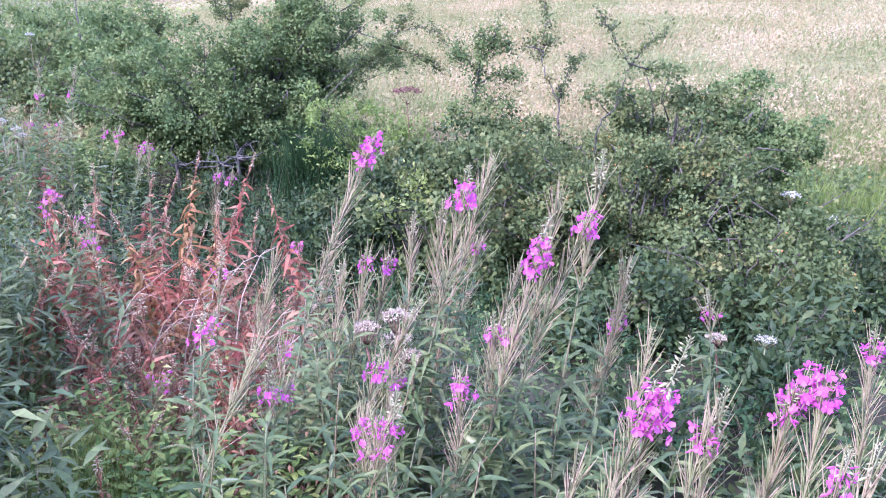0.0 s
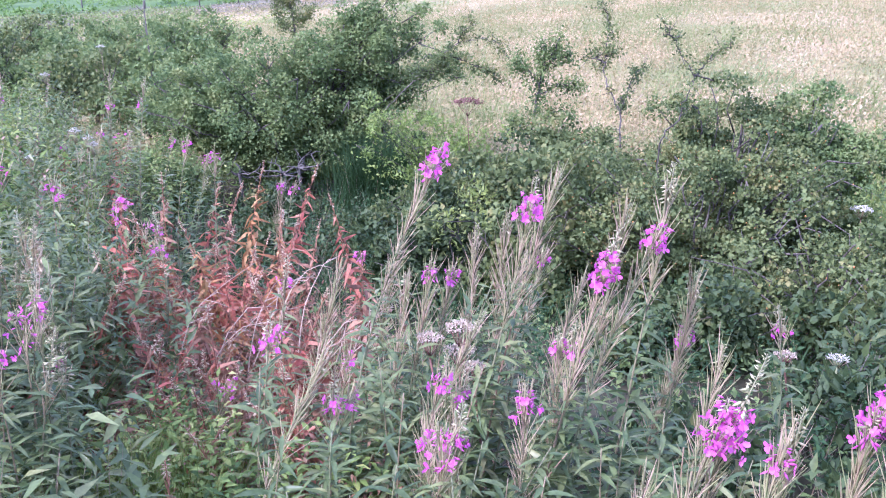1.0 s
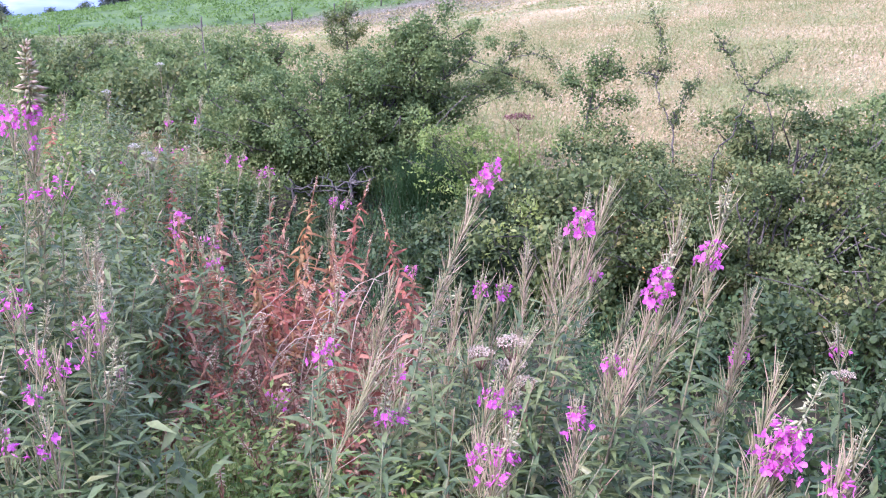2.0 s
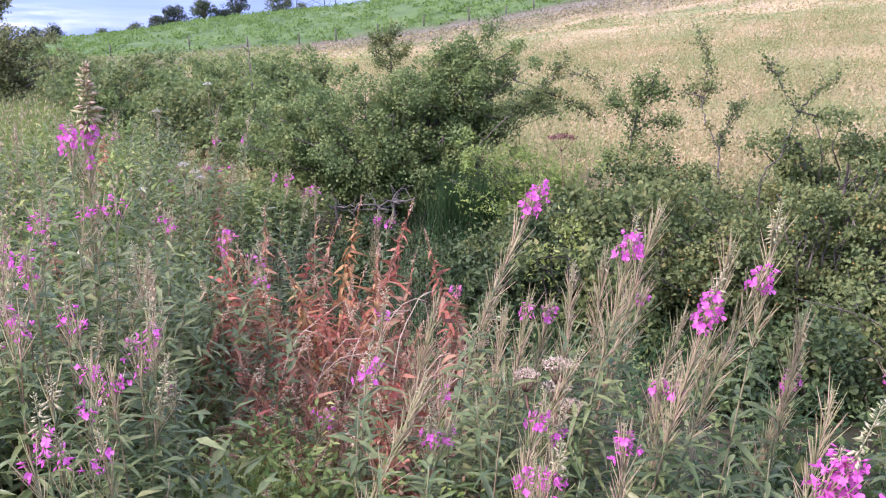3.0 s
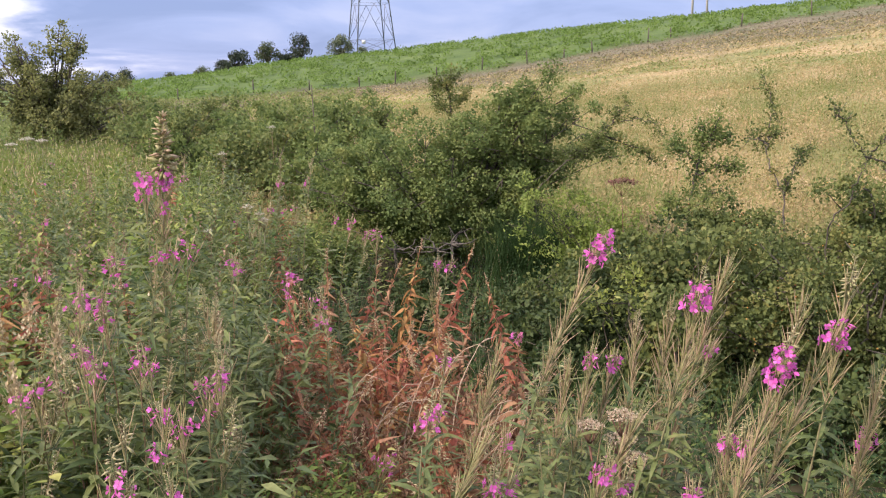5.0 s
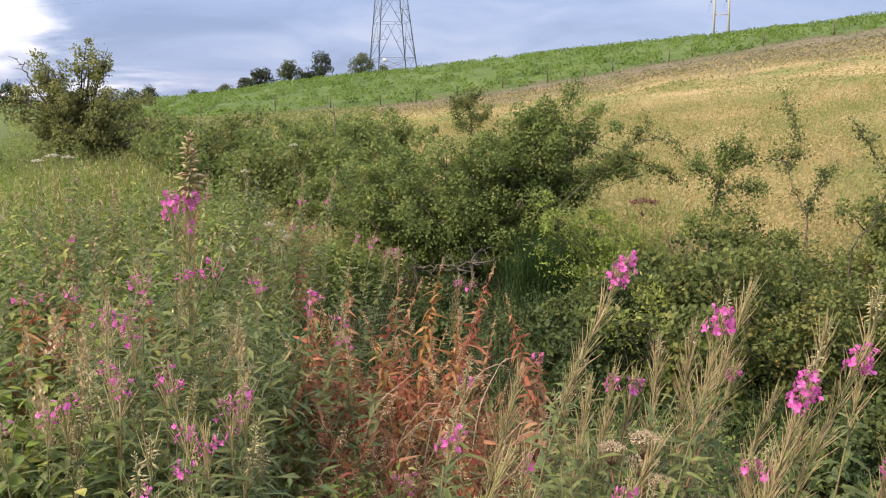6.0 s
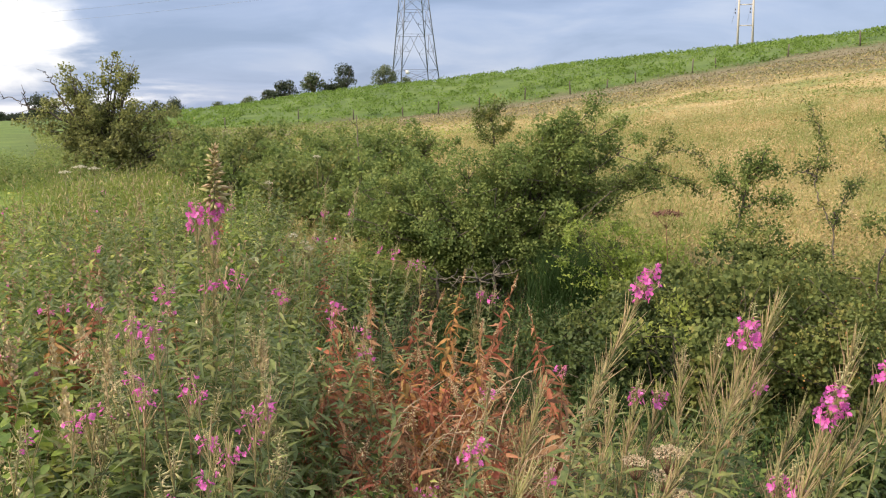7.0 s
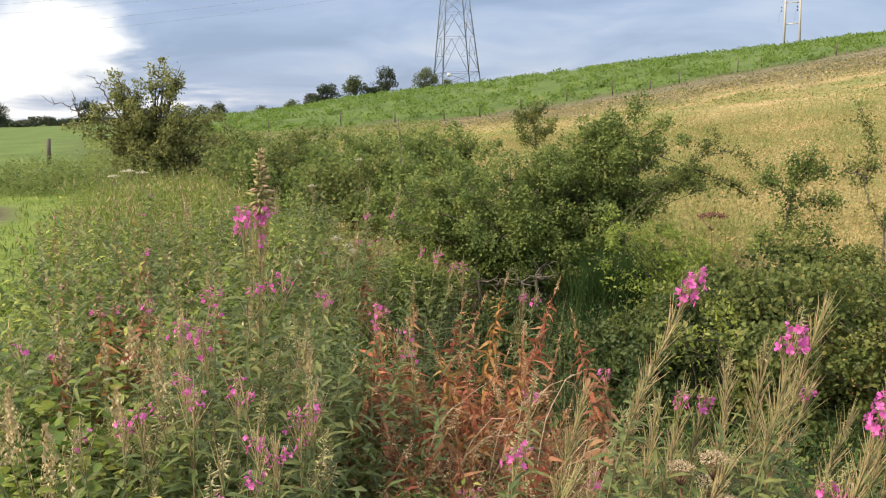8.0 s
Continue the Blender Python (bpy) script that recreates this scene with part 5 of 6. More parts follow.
# ---------------------------------------------------------------- undergrowth
def leafy_stems(name, places, heights, mat, leaf, k, template, label, stem_mat=M_STEM, droop=0.2, tops=None, bend=0.10, wild=0.0):
    n = len(places)
    g = Geo()
    lean = rng.normal(size=(n, 2)) * bend + np.array([0.05, 0])
    idx = np.repeat(np.arange(n), k)
    s = np.tile(np.linspace(0.15, 1.0, k), n) + rng.normal(size=n * k) * 0.02
    a = np.tile(np.arange(k) * 2.4, n) + np.repeat(rng.uniform(0, 6.28, n), k)
    pos = places[idx] + np.stack([lean[idx, 0] * s * s, lean[idx, 1] * s * s, heights[idx] * s], -1)
    way = np.stack([np.cos(a), np.sin(a), 0.55 - droop + 0.5 * rng.normal(size=n * k)], -1)
    way = way * (1 - wild) + wild * rng.normal(size=(n * k, 3))
    size = leaf * rng.uniform(0.6, 1.2, n * k) * (1.15 - 0.6 * s)
    g.scatter(template, turns_of(way, np.array([0, 0, 1.0]) + rng.normal(size=(n * k, 3)) * 0.3), pos, size)
    tip = np.stack([lean[:, 0], lean[:, 1], heights], -1)
    rod = (np.array([(-1, 0, 0), (1, 0, 0), (0, 0, 1.4), (0, 1, 0)], float), np.array([(0, 1, 3), (1, 2, 3), (2, 0, 3)]), NOQ)
    ln = np.linalg.norm(tip, axis=1)
    g.scatter(rod, turns_of(tip, np.tile([0.0, 1.0, 0.0], (n, 1))), places - np.array([0, 0, 0.03]), np.stack([np.full(n, 0.002), ln, np.full(n, 0.002)], -1), slot=1)
    mats = [mat, stem_mat]
    if tops is not None:
        kk = 22
        idx = np.repeat(np.arange(n), kk)
        s = np.tile(np.linspace(0.78, 1.08, kk), n)
        a = np.tile(np.arange(kk) * 2.4, n)
        pos = places[idx] + np.stack([lean[idx, 0] * s * s, lean[idx, 1] * s * s, heights[idx] * s], -1)
        way = np.stack([np.cos(a), np.sin(a), np.full(n * kk, 0.9)], -1)
        g.scatter(LEAF_S, turns_of(way, rand_ways(n * kk)), pos, np.full(n * kk, 0.022), slot=2)
        mats.append(tops)
    return stuff(name, g, mats, label, "undergrowth")


def grass(name, places, low, high, width, mats, label, lean=0.3, heads=False, share=0.4, sweep=0.0, plump=1.5):
    n = len(places)
    g = Geo()
    way = np.stack([rng.normal(size=n) * lean + 0.12, rng.normal(size=n) * lean, np.ones(n)], -1)
    if sweep:
        turn = 3.0 * np.sin(places[:, 0] * 0.31 + 1.3 * np.sin(places[:, 1] * 0.23)) + 1.5 * np.sin(places[:, 1] * 0.71 + places[:, 0] * 0.4)
        way[:, 0] += sweep * np.cos(turn) + 0.3 * sweep
        way[:, 1] += sweep * np.sin(turn)
    hgt = rng.uniform(low, high, n)
    w = width * rng.uniform(0.6, 1.3, n)
    tn = turns_of(way, rand_ways(n))
    g.scatter(BLADE, tn, places - np.array([0, 0, 0.03]), np.stack([w, hgt, hgt], -1))
    if heads:
        tip = places + unit(way) * hgt[:, None] * 0.86
        k = int(n * share)
        g.scatter(LEAF_S, tn[:k], tip[:k], np.stack([w[:k] * plump, hgt[:k] * 0.1 * plump ** 0.6, hgt[:k] * 0.1], -1), slot=1)
    return stuff(name, g, mats, label, "grass")


def tufted(n, tufts, spread, az0, az1, r0, r1, power=1.0):
    c = sector(tufts, az0, az1, r0, r1, power=power)
    p = c[rng.integers(0, tufts, n)] + np.concatenate([rng.normal(size=(n, 2)) * spread, np.zeros((n, 1))], 1)
    p[:, 2] = ground_z(p[:, 0], p[:, 1])
    return p


def verge(p):
    """Keeps the mown track free."""
    az, d = np.degrees(np.arctan2(p[:, 0], p[:, 1])), np.hypot(p[:, 0], p[:, 1])
    return p[az > np.interp(d, [3.5, 5, 8.5, 11.3, 16, 20], [-40, -27, -24.8, -22.6, -21.6, -21.0]) + 0.5 * np.sin(3 * d)]


def clump_heights(p, low, high):
    wave = np.sin(p[:, 0] * 3.1 + 2 * np.sin(p[:, 1] * 1.7)) * np.sin(p[:, 1] * 2.3 + p[:, 0])
    return low + (high - low) * np.clip(0.5 + 0.35 * wave + rng.normal(size=len(p)) * 0.18, 0, 1)


pl = verge(tufted(900, 150, 0.13, -30, -9, 3.1, 10.5, power=0.9))
leafy_stems("nettles", pl, clump_heights(pl, 0.35, 0.98), M_WEED, 0.098, 26, LEAF_O, "dense green nettles and weeds", droop=0.4)
pl = verge(tufted(420, 90, 0.12, -27, -6, 3.0, 9.5))
leafy_stems("leafy_shoots", pl, clump_heights(pl, 0.5, 1.02), M_FIRE, 0.115, 40, LANCE_L, "upright narrow-leaved green shoots", droop=0.05)
pl = verge(sector(110, -30, -8, 3.0, 9.5))
leafy_stems("dock_stems", pl, rng.uniform(0.5, 1.0, len(pl)), M_WEED, 0.05, 16, LANCE_L, "weeds with brown seed spikes", tops=M_WEEDB)
pl = tufted(190, 40, 0.1, -31, -21.5, 2.4, 3.3)
leafy_stems("broad_weeds", pl, rng.uniform(0.45, 0.8, len(pl)), M_WEED, 0.092, 14, LEAF_B, "bright broad-leaved weeds at the near edge", droop=0.5)
pl = tufted(420, 110, 0.1, -12, 10, 1.5, 2.4)
leafy_stems("low_weeds", pl, rng.uniform(0.2, 0.42, len(pl)), M_WEED, 0.07, 14, LEAF_O, "low green and brown weeds", droop=0.4)
pl = tufted(230, 60, 0.1, -10, 2, 1.9, 2.8)
leafy_stems("mixed_weeds", pl, rng.uniform(0.2, 0.42, len(pl)), M_WEED, 0.062, 18, LEAF_O, "yellowing low weeds before the withered patch")
# shade at the hedge foot is put into the colour of these weeds
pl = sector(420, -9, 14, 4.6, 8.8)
leafy_stems("hedge_bottom_weeds", pl, rng.uniform(0.3, 0.6, len(pl)), M_GRASSD, 0.05, 24, LEAF_O, "green weeds at the foot of the hedge, darkened as shade")
# darker leaf colour stands for the shade below the willowherb
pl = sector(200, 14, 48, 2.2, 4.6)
leafy_stems("shaded_weeds", pl, rng.uniform(0.2, 0.42, len(pl)), M_GRASSD, 0.045, 24, LEAF_O, "green weeds under the willowherb with shade in their colour")
pl = verge(tufted(760, 190, 0.2, -24, 0, 6.5, 17.0))
leafy_stems("verge_weeds", pl, clump_heights(pl, 0.35, 0.9), M_WEED, 0.075, 24, LEAF_O, "mixed green weeds on the verge", droop=0.4)
pl = tufted(560, 70, 0.6, -31, -19, 20.5, 27)
leafy_stems("track_nettles", pl, rng.uniform(0.4, 0.8, len(pl)), M_HAW, 0.15, 16, LEAF_O, "dark nettles beyond the track")
pl = tufted(430, 80, 0.12, -6.5, 10, 1.9, 4.6)
leafy_stems("withered_stems", pl, rng.uniform(0.12, 0.38, len(pl)), M_DRYLEAF, 0.05, 14, LANCE_W, "matted rust-brown withered stems", stem_mat=M_LITTER, droop=0.4, bend=0.25, wild=0.7)
pl = tufted(170, 40, 0.08, -8, 10, 1.9, 4.6)
leafy_stems("patch_weeds", pl, rng.uniform(0.2, 0.45, len(pl)), M_FIRE, 0.06, 14, LANCE_L, "sparse green weeds among the withered stems")
pl = tufted(150, 34, 0.1, -24, -9, 1.9, 3.5)
leafy_stems("lance_weeds", pl, rng.uniform(0.3, 0.75, len(pl)), M_FIRE, 0.14, 18, LANCE_L, "dark long-leaved weeds beside the withered patch", droop=0.25)
pl = sector(1300, -10, 50, 2.4, 10.0)
leafy_stems("ground_cover", pl, rng.uniform(0.08, 0.28, len(pl)), M_HAW, 0.05, 14, LEAF_S, "low dark ground cover", bend=0.2, wild=0.3)
grass("dead_stalks", sector(9000, -7, 9, 1.9, 4.7), 0.12, 0.42, 0.0034, M_LITTER, "tangle of brown dead stalks", lean=1.6)
grass("verge_grass", verge(tufted(1500, 60, 0.08, -31, -6, 3.2, 11)), 0.35, 0.95, 0.005, [M_GRASS, M_STRAW], "tall green verge grass with pale heads", heads=True, share=0.05)
grass("straw_grass", tufted(3000, 110, 0.18, -23, -14, 8.5, 17), 0.35, 0.75, 0.009, [M_GRASS, M_STRAW], "golden tall grass by the track", heads=True)
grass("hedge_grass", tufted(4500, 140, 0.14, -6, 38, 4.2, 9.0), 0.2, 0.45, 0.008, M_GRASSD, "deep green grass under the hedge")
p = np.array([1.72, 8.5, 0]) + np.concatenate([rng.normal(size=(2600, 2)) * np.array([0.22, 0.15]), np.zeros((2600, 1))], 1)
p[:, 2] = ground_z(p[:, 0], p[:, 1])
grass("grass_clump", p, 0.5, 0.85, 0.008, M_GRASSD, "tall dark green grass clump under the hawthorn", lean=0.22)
grass("edge_grass", verge(tufted(4500, 160, 0.2, -27, -12, 9.0, 20)), 0.3, 0.65, 0.008, [M_GRASS, M_STRAW], "rank green grass along the track", heads=True, share=0.15)
grass("meadow_grass", tufted(6500, 150, 0.2, 37, 51, 5.2, 12), 0.25, 0.5, 0.008, [M_GRASS, M_HAY], "green meadow grass beyond the thicket", heads=True, share=0.2)
grass("front_grass", tufted(2500, 40, 0.08, -14, -2, 1.5, 2.4), 0.25, 0.5, 0.006, M_GRASS, "bright green grass at the near edge")
tg = sector(11000, -33, -15, 8, 40, power=1.6)
tg = tg[(np.hypot(tg[:, 0], tg[:, 1]) < 15.5) | (np.hypot(tg[:, 0], tg[:, 1]) > 18.8) | (tg[:, 0] > -0.49 * tg[:, 1])]
grass("track_grass", tg, 0.06, 0.16, 0.02, M_GRASS, "short green grass of the track")
def flecks(name, places, size, low, high, mat, label, flat=2.5):
    """Seed heads and leaf tips of a far sward, each a small folded leaf lying its own way."""
    n = len(places)
    g = Geo()
    swell = 0.6 + 0.4 * np.sin(places[:, 0] * 0.9 + 1.7 * np.sin(places[:, 1] * 0.6)) * np.sin(places[:, 1] * 0.8)
    at = places + np.array([0, 0, 1.0]) * (rng.uniform(low, high, n) * swell)[:, None]
    way = rand_ways(n)
    way[:, 2] = np.abs(way[:, 2]) * 0.5
    g.scatter(LEAF_S, turns_of(way + np.array([0.35, 0, 0]), rand_ways(n, flat)), at, np.stack([size * 0.8, size, size], -1) * rng.uniform(0.6, 1.4, (n, 1)))
    return stuff(name, g, mat, label, "grass")


grass("rough_grass", sector(9000, -22, 0, 15, 40, power=1.2), 0.3, 0.6, 0.02, [M_HAYG, M_BROWNGRASS], "rough grass beyond the hedge", heads=True, lean=0.6)
pl = sector(22000, -22, 0, 16, 84)
flecks("rough_sward", pl, 0.05 + 0.0026 * np.hypot(pl[:, 0], pl[:, 1]), 0.04, 0.25, M_HAYG, "green and brown rough sward")
grass("hay", sector(34000, -7, 49, 10.0, 34, power=1.2), 0.2, 0.46, 0.007, [M_HAY, M_HAY], "ripe pale hay", heads=True, lean=0.55, sweep=0.3, share=0.8, plump=2.6)
c = sector(6000, -7, 49, 10.0, 36, power=1.15)
at, way, face = shell(c + np.array([0, 0, 0.12]), 0.27, 19, rng, 0.75, 0.6, 0.7)
g = Geo()
g.scatter(LEAF_S, turns_of(way + np.array([0.3, 0, 0.3]), face), at, rng.uniform(0.03, 0.066, len(at)))
stuff("hay_heads", g, M_HAY, "matted pale seed heads of the hay", "grass")
pl = sector(46000, -7, 49, 28, 72)
flecks("far_hay", pl, 0.03 + 0.0022 * np.hypot(pl[:, 0], pl[:, 1]), 0.02, 0.14, M_HAY, "far ripe hay on the slope", flat=2.2)
pl = np.concatenate([tufted(20000, 230, 0.9, -8, 49, 10, 52, power=1.2), tufted(6000, 120, 0.6, -8, 49, 9.5, 14)])
p2 = tufted(15000, 110, 0.75, -8, 49, 10.5, 36, power=1.3)
grass("green_patches", p2, 0.34, 0.56, 0.011, M_HAYG, "green grass patches in the hay", lean=0.5)
flecks("hay_weeds", pl, 0.03 + 0.0026 * np.hypot(pl[:, 0], pl[:, 1]), 0.03, 0.2, M_HAYG, "green weeds in the hay")
a0 = rng.uniform(-16, 45, 26000)
d0 = np.minimum(70 + rng.normal(size=26000) * 9.0, 86)
pl = np.stack([d0 * np.sin(np.radians(a0)), d0 * np.cos(np.radians(a0)), np.zeros(26000)], -1)
pl[:, 2] = ground_z(pl[:, 0], pl[:, 1])
flecks("fence_grass", pl, np.full(len(pl), 0.17), 0.03, 0.2, M_BROWNGRASS, "brown rough grass below the fence", flat=2.0)
c = sector(2600, -16, 49, 85, 178)
at, way, face = shell(c + np.array([0, 0, 0.08]), 0.75, 25, rng, 0.4, 0.5, 1.2)
g = Geo()
g.scatter(LEAF_S, turns_of(way, face), at, rng.uniform(0.18, 0.42, len(at)))
stuff("bracken", g, M_BRACKEN, "bright green bracken over the hilltop", "undergrowth")


p = np.array([1.15, 35.3, 0]) + np.concatenate([rng.normal(size=(500, 2)) * np.array([1.0, 4.0]), np.zeros((500, 1))], 1)
p[:, 2] = ground_z(p[:, 0], p[:, 1])
flecks("ragwort", p, 0.12, 0.2, 0.8, M_YELLOW, "yellow-flowered weeds at the edge of the hay")
p = np.concatenate([sector(2600, -180, -34, 0.5, 5), sector(2400, 56, 180, 0.5, 5), sector(600, -34, 56, 0.4, 1.2)])
grass("mown_grass", p, 0.04, 0.10, 0.008, M_GRASS, "short mown grass of the path")


# ---------------------------------------------------------------- distance
def polar(az, r):
    a = radians(az)
    x, y = r * math.sin(a), r * math.cos(a)
    return x, y, float(ground_z(x, y))


def tree(az, r, width, height, mat, label, seed, sink=0.0, clumps=24):
    q = np.random.default_rng(seed)
    x, y, z = polar(az, r)
    ob = thing("tree", (x, y, z - sink), label, "tree", "trees on the skyline")
    wood, g = Geo(), Geo()
    wood.tube([(0, 0, -0.2), (0.05, 0, height * 0.2), (0.1, 0.1, height * 0.5)], [width * 0.03, width * 0.022, width * 0.012], 7)
    for k in range(7):
        a = k * 0.9
        e = np.array([math.cos(a) * width * 0.36, math.sin(a) * width * 0.36, height * q.uniform(0.5, 0.85)])
        limb = Geo()
        limb.tube([(0.02, 0, height * 0.16), e * 0.5 + np.array([0, 0, height * 0.08]), e], [width * 0.022, width * 0.014, width * 0.005], 5)
        part("limb", limb, M_BARK, ob)
    lobes = np.stack([q.uniform(-0.36, 0.36, clumps) * width, q.uniform(-0.3, 0.3, clumps) * width, height * np.sort(q.uniform(0.22, 0.85, clumps))], -1)
    lobes[:, :2] *= (1.1 - 1.7 * np.abs(lobes[:, 2:] / height - 0.45))
    at, way, face = shell(lobes, 0.17 * width, 95, q, 0.8 * min(1.2, height / width), 0.15)
    face, way, at = face[at[:, 2] > 0.3], way[at[:, 2] > 0.3], at[at[:, 2] > 0.3]
    g.scatter(LEAF_S, turns_of(way, face), at, width * 0.058 * q.uniform(0.6, 1.4, len(at)))
    part("trunk", wood, M_BARK, ob)
    part("crown", g, mat, ob)


for k, (az, r, w, h, m, lab, sink) in enumerate([
        (-3.34, 175, 5.4, 6.2, M_TREED, "dark pine on the hill crest", 0.3), (-5.4, 175, 5.4, 5.0, M_TREE, "round-headed tree on the hill crest", 0.3), (-7.2, 175, 6.0, 4.2, M_TREED, "low spreading tree on the crest", 0.4),
        (-8.2, 180, 4.6, 3.2, M_TREED, "low spreading tree on the crest", 0.6), (-0.8, 175, 5.6, 5.0, M_TREEP, "pale willow beside the pylon", 0.3), (0.5, 178, 3.0, 2.6, M_TREEP, "pale willow beside the pylon", 0.4), (-4.3, 176, 5.0, 2.2, M_TREED, "dark scrub between the crest trees", 0.3),
        (-9.4, 240, 5.2, 4.6, M_TREE, "small tree behind the crest", 0.0), (-11.35, 260, 5.0, 4.6, M_TREE, "small tree behind the crest", 0.0), (-14.0, 280, 6.5, 6.2, M_TREED, "dark tree beyond the far field", 0.0), (-15.0, 285, 6.0, 5.6, M_TREED, "dark tree beyond the far field", 0.0),
        (-21.6, 300, 9.0, 8.2, M_TREED, "dark tree at the field edge", 0.0), (-26.6, 300, 7.5, 9.0, M_TREED, "tall tree at the field edge", 0.0),
        (10.3, 172, 2.2, 1.5, M_TREE, "low scrub on the skyline", 0.2), (10.9, 172, 1.8, 1.2, M_TREE, "low scrub on the skyline", 0.2), (19.6, 171, 2.2, 1.2, M_TREE, "low scrub on the skyline", 0.3), (18.4, 170, 2.8, 1.1, M_TREE, "low scrub on the skyline", 0.3), (25.0, 171, 2.4, 1.1, M_TREE, "low scrub on the skyline", 0.3)]):
    tree(az, r, w, h, m, lab, 900 + k, sink)
# far hedgerow across the pasture
for k in range(16):
    tree(-27.5 + k * 0.72, 330 + 12 * math.sin(k), 9 + 2 * math.sin(k * 2.2), 3.6 + 1.0 * math.sin(k * 1.7), M_TREED, "dark hedgerow tree beyond the pasture", 930 + k, 0.5, clumps=12)


def pylon(az, r):
    x, y, z = polar(az, r)
    ob = thing("pylon", (x, y, z - 0.3), "grey steel lattice pylon on the hill", "pylon")
    ob.rotation_euler = (0, 0, radians(14))
    half = lambda h: np.interp(h, [0, 19, 27, 38], [4.3, 2.5, 1.4, 0.35])
    corners = [(-1, -1), (1, -1), (1, 1), (-1, 1)]
    for cx, cy in corners:
        g = Geo()
        hs = [0, 19, 27, 38]
        g.tube([(cx * half(h), cy * half(h), h) for h in hs], [0.12, 0.11, 0.09, 0.06], 4)
        part("leg", g, M_STEEL, ob)
    levels = [1.2, 4.2, 11.5, 16.5, 20.5, 24, 27, 30, 33, 36]
    for i in range(len(levels) - 1):
        a, b = levels[i], levels[i + 1]
        g = Geo()
        for (cx, cy), (dx, dy) in zip(corners, corners[1:] + corners[:1]):
            A0, B0 = np.array([cx * half(a), cy * half(a), a]), np.array([dx * half(a), dy * half(a), a])
            A1, B1 = np.array([cx * half(b), cy * half(b), b]), np.array([dx * half(b), dy * half(b), b])
            g.tube([A0, B0], [0.035, 0.035], 4)
            if i in (1, 2):
                top = (A1 + B1) / 2
                g.tube([A0, top], [0.055, 0.055], 4)
                g.tube([B0, top], [0.055, 0.055], 4)
                m0, m1 = (A0 + top) / 2, (B0 + top) / 2
                for m, c0, c1 in ((m0, A0, A1), (m1, B0, B1)):
                    g.tube([m, (c0 + c1) / 2], [0.035, 0.035], 4)
                    g.tube([m, c0 * 0.25 + c1 * 0.75], [0.035, 0.035], 4)
            else:
                g.tube([A0, B1], [0.045, 0.045], 4)
                g.tube([B0, A1], [0.045, 0.045], 4)
        part("bracing", g, M_STEEL, ob)
    for h, w in ((25.5, 6.0), (30, 5.0), (34.5, 4.2)):
        g = Geo()
        for s in (-1, 1):
            for q in (-1, 1):
                g.tube([(s * half(h), q * half(h), h), (s * w, 0, h + 0.2)], [0.08, 0.06], 4)
            g.tube([(s * half(h + 1.6), 0, h + 1.6), (s * w, 0, h + 0.2)], [0.07, 0.06], 4)
        part("cross_arm", g, M_STEEL, ob)
        for s in (-1, 1):
            g = Geo()
            g.tube([(s * w, 0, h + 0.1), (s * w, 0, h - 1.6)], [0.11, 0.11], 6)
            part("insulator", g, M_CERAMIC, ob)
    g = Geo()
    g.add([(-3.1, -4.05, 3.2), (-2.3, -4.05, 3.2), (-2.3, -4.05, 4.0), (-3.1, -4.05, 4.0), (-3.1, -3.99, 3.2), (-2.3, -3.99, 3.2), (-2.3, -3.99, 4.0), (-3.1, -3.99, 4.0)], None,
          [(0, 1, 2, 3), (7, 6, 5, 4), (0, 4, 5, 1), (1, 5, 6, 2), (2, 6, 7, 3), (3, 7, 4, 0)])
    part("warning_plate", g, M_SIGN, ob, "plain white plate")
    return ob


pylon(1.15, 190)


def cable(name, a, b, sag, radius, label):
    g = Geo()
    s = np.linspace(0, 1, 40)[:, None]
    a, b = np.array(a, float), np.array(b, float)
    pts = a * (1 - s) + b * s
    pts[:, 2] -= sag * 4 * s[:, 0] * (1 - s[:, 0])
    g.tube(pts - a, np.full(40, radius), 4)
    ob = new(name, g.mesh(name, M_WIRE))
    ob.location = a
    return tagged(ob, label, "cable", "power lines")


bx, by, bz = polar(1.15, 190)
for w, h in ((6.0, 23.9), (5.0, 28.4), (4.2, 32.9)):
    for s in (-1, 1):
        a = (bx + s * w * math.cos(radians(14)), by + s * w * math.sin(radians(14)), bz + h)
        cable("power_cable", a, (a[0] - 300, a[1] - 40 + 10 * s, a[2] - 4), 11.0, 0.017, "grey power cable sagging from the pylon")


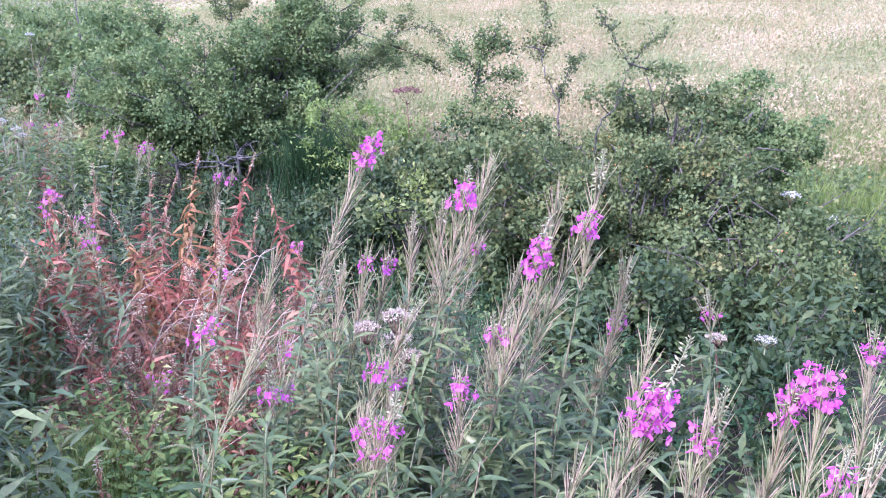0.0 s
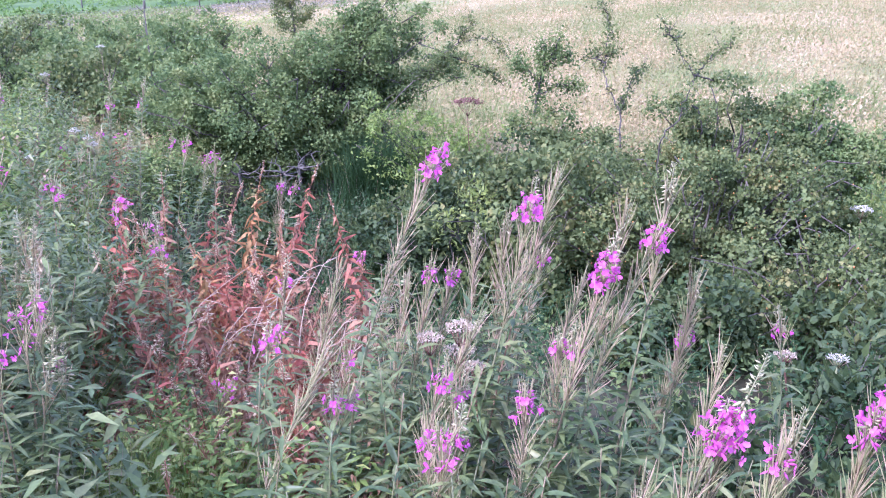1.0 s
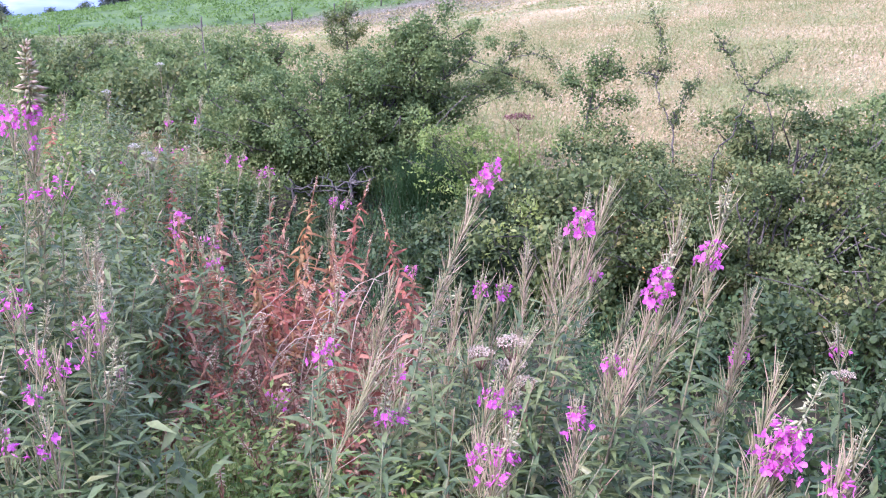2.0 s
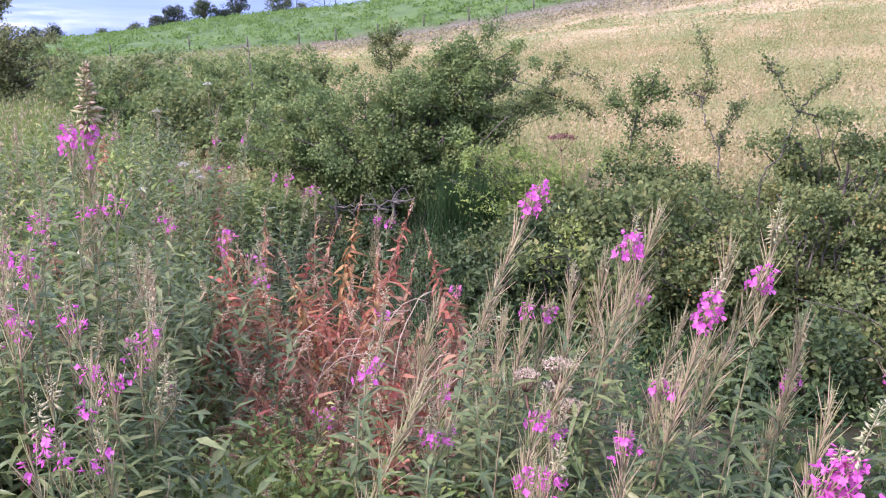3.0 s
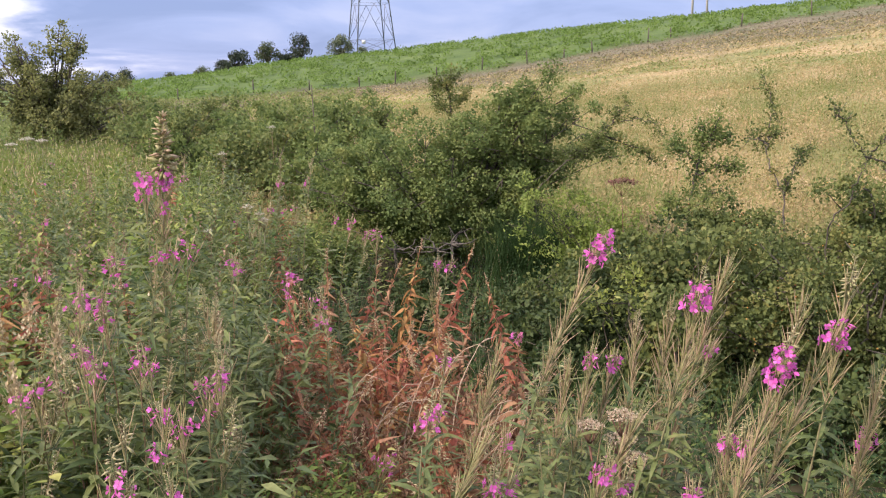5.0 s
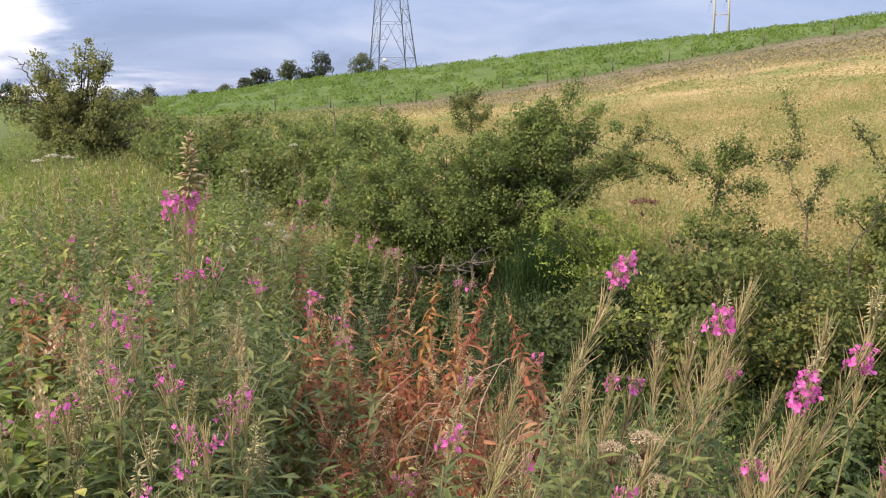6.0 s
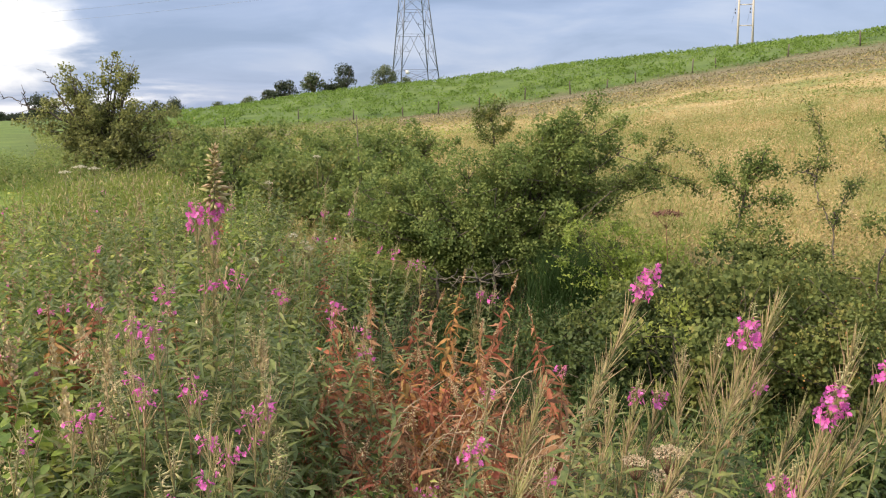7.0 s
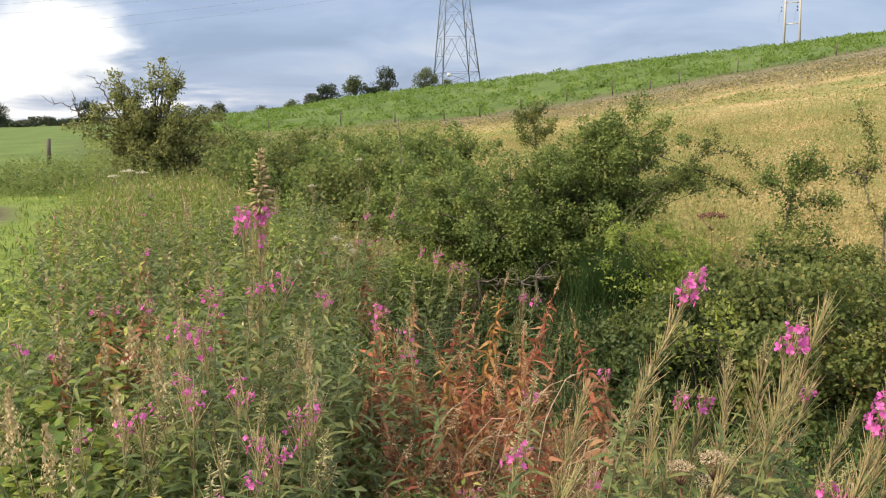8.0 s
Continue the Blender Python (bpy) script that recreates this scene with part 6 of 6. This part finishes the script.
def h_pole(az, r):
    x, y, z = polar(az, r)
    ob = thing("power_pole", (x, y, z - 0.3), "pale twin-pole power line support", "pole")
    ob.rotation_euler = (0, 0, radians(-az))
    for s in (-1, 1):
        g = Geo()
        g.tube([(s * 1.2, 0, -0.3), (s * 1.15, 0, 6), (s * 1.1, 0, 12)], [0.20, 0.18, 0.15], 10)
        part("post", g, M_POLE, ob)
    for h, w in ((4.2, 1.2), (7.6, 1.2), (11.4, 2.6)):
        g = Geo()
        g.tube([(-w, 0.18, h), (w, 0.18, h)], [0.08, 0.08], 4)
        part("cross_bar", g, M_POLE, ob)
    for s in (-2.4, 0, 2.4):
        g = Geo()
        g.tube([(s, 0.1, 11.3), (s - 0.2, 0.1, 10.6)], [0.09, 0.09], 6)
        part("insulator", g, M_CERAMIC, ob)
    for s in (-1, 1):
        for k in range(2):
            g = Geo()
            g.tube([(s * 1.2 - 0.55, 0.1, 7.0 - k * 0.55), (s * 1.2 - 0.45, 0.1, 6.75 - k * 0.55)], [0.09, 0.09], 6)
            part("stay_insulator", g, M_CERAMIC, ob)
        g = Geo()
        g.tube([(s * 1.2 - 0.05, 0.1, 9.5), (s * 1.2 - 1.0, 0.2, 4.6)], [0.015, 0.015], 3)
        part("stay_wire", g, M_WIRE, ob)


h_pole(21.64, 158)


def fence_post(x, y, height, tilt, label, thick=0.07):
    z = float(ground_z(x, y))
    g = Geo()
    g.tube([(0, 0, -0.2), (tilt * 0.5, 0, height * 0.5), (tilt, 0.01, height)], [thick, thick * 0.97, thick * 0.9], 8)
    ob = new("fence_post", g.mesh("fence_post", M_WOOD))
    ob.location = (x, y, z)
    return tagged(ob, label, "fence post", "fence posts")


for k, az in enumerate((-11.0, -6.4, -2.9, 0.3, 2.6, 5.3, 8.2, 11.1, 13.4, 15.2, 18.6, 20.0, 24.1, 28.0, 33.0)):
    x, y, z = polar(az, 85.5 + 1.0 * math.sin(k * 1.3))
    fence_post(x, y, 1.15 + 0.2 * math.sin(k * 2.1), 0.08 * math.sin(k * 3.3), "thin weathered fence post on the hillside", 0.065)
fence_post(-14.4, 32.2, 0.95, 0.08, "leaning grey wooden post in the pasture", 0.08)
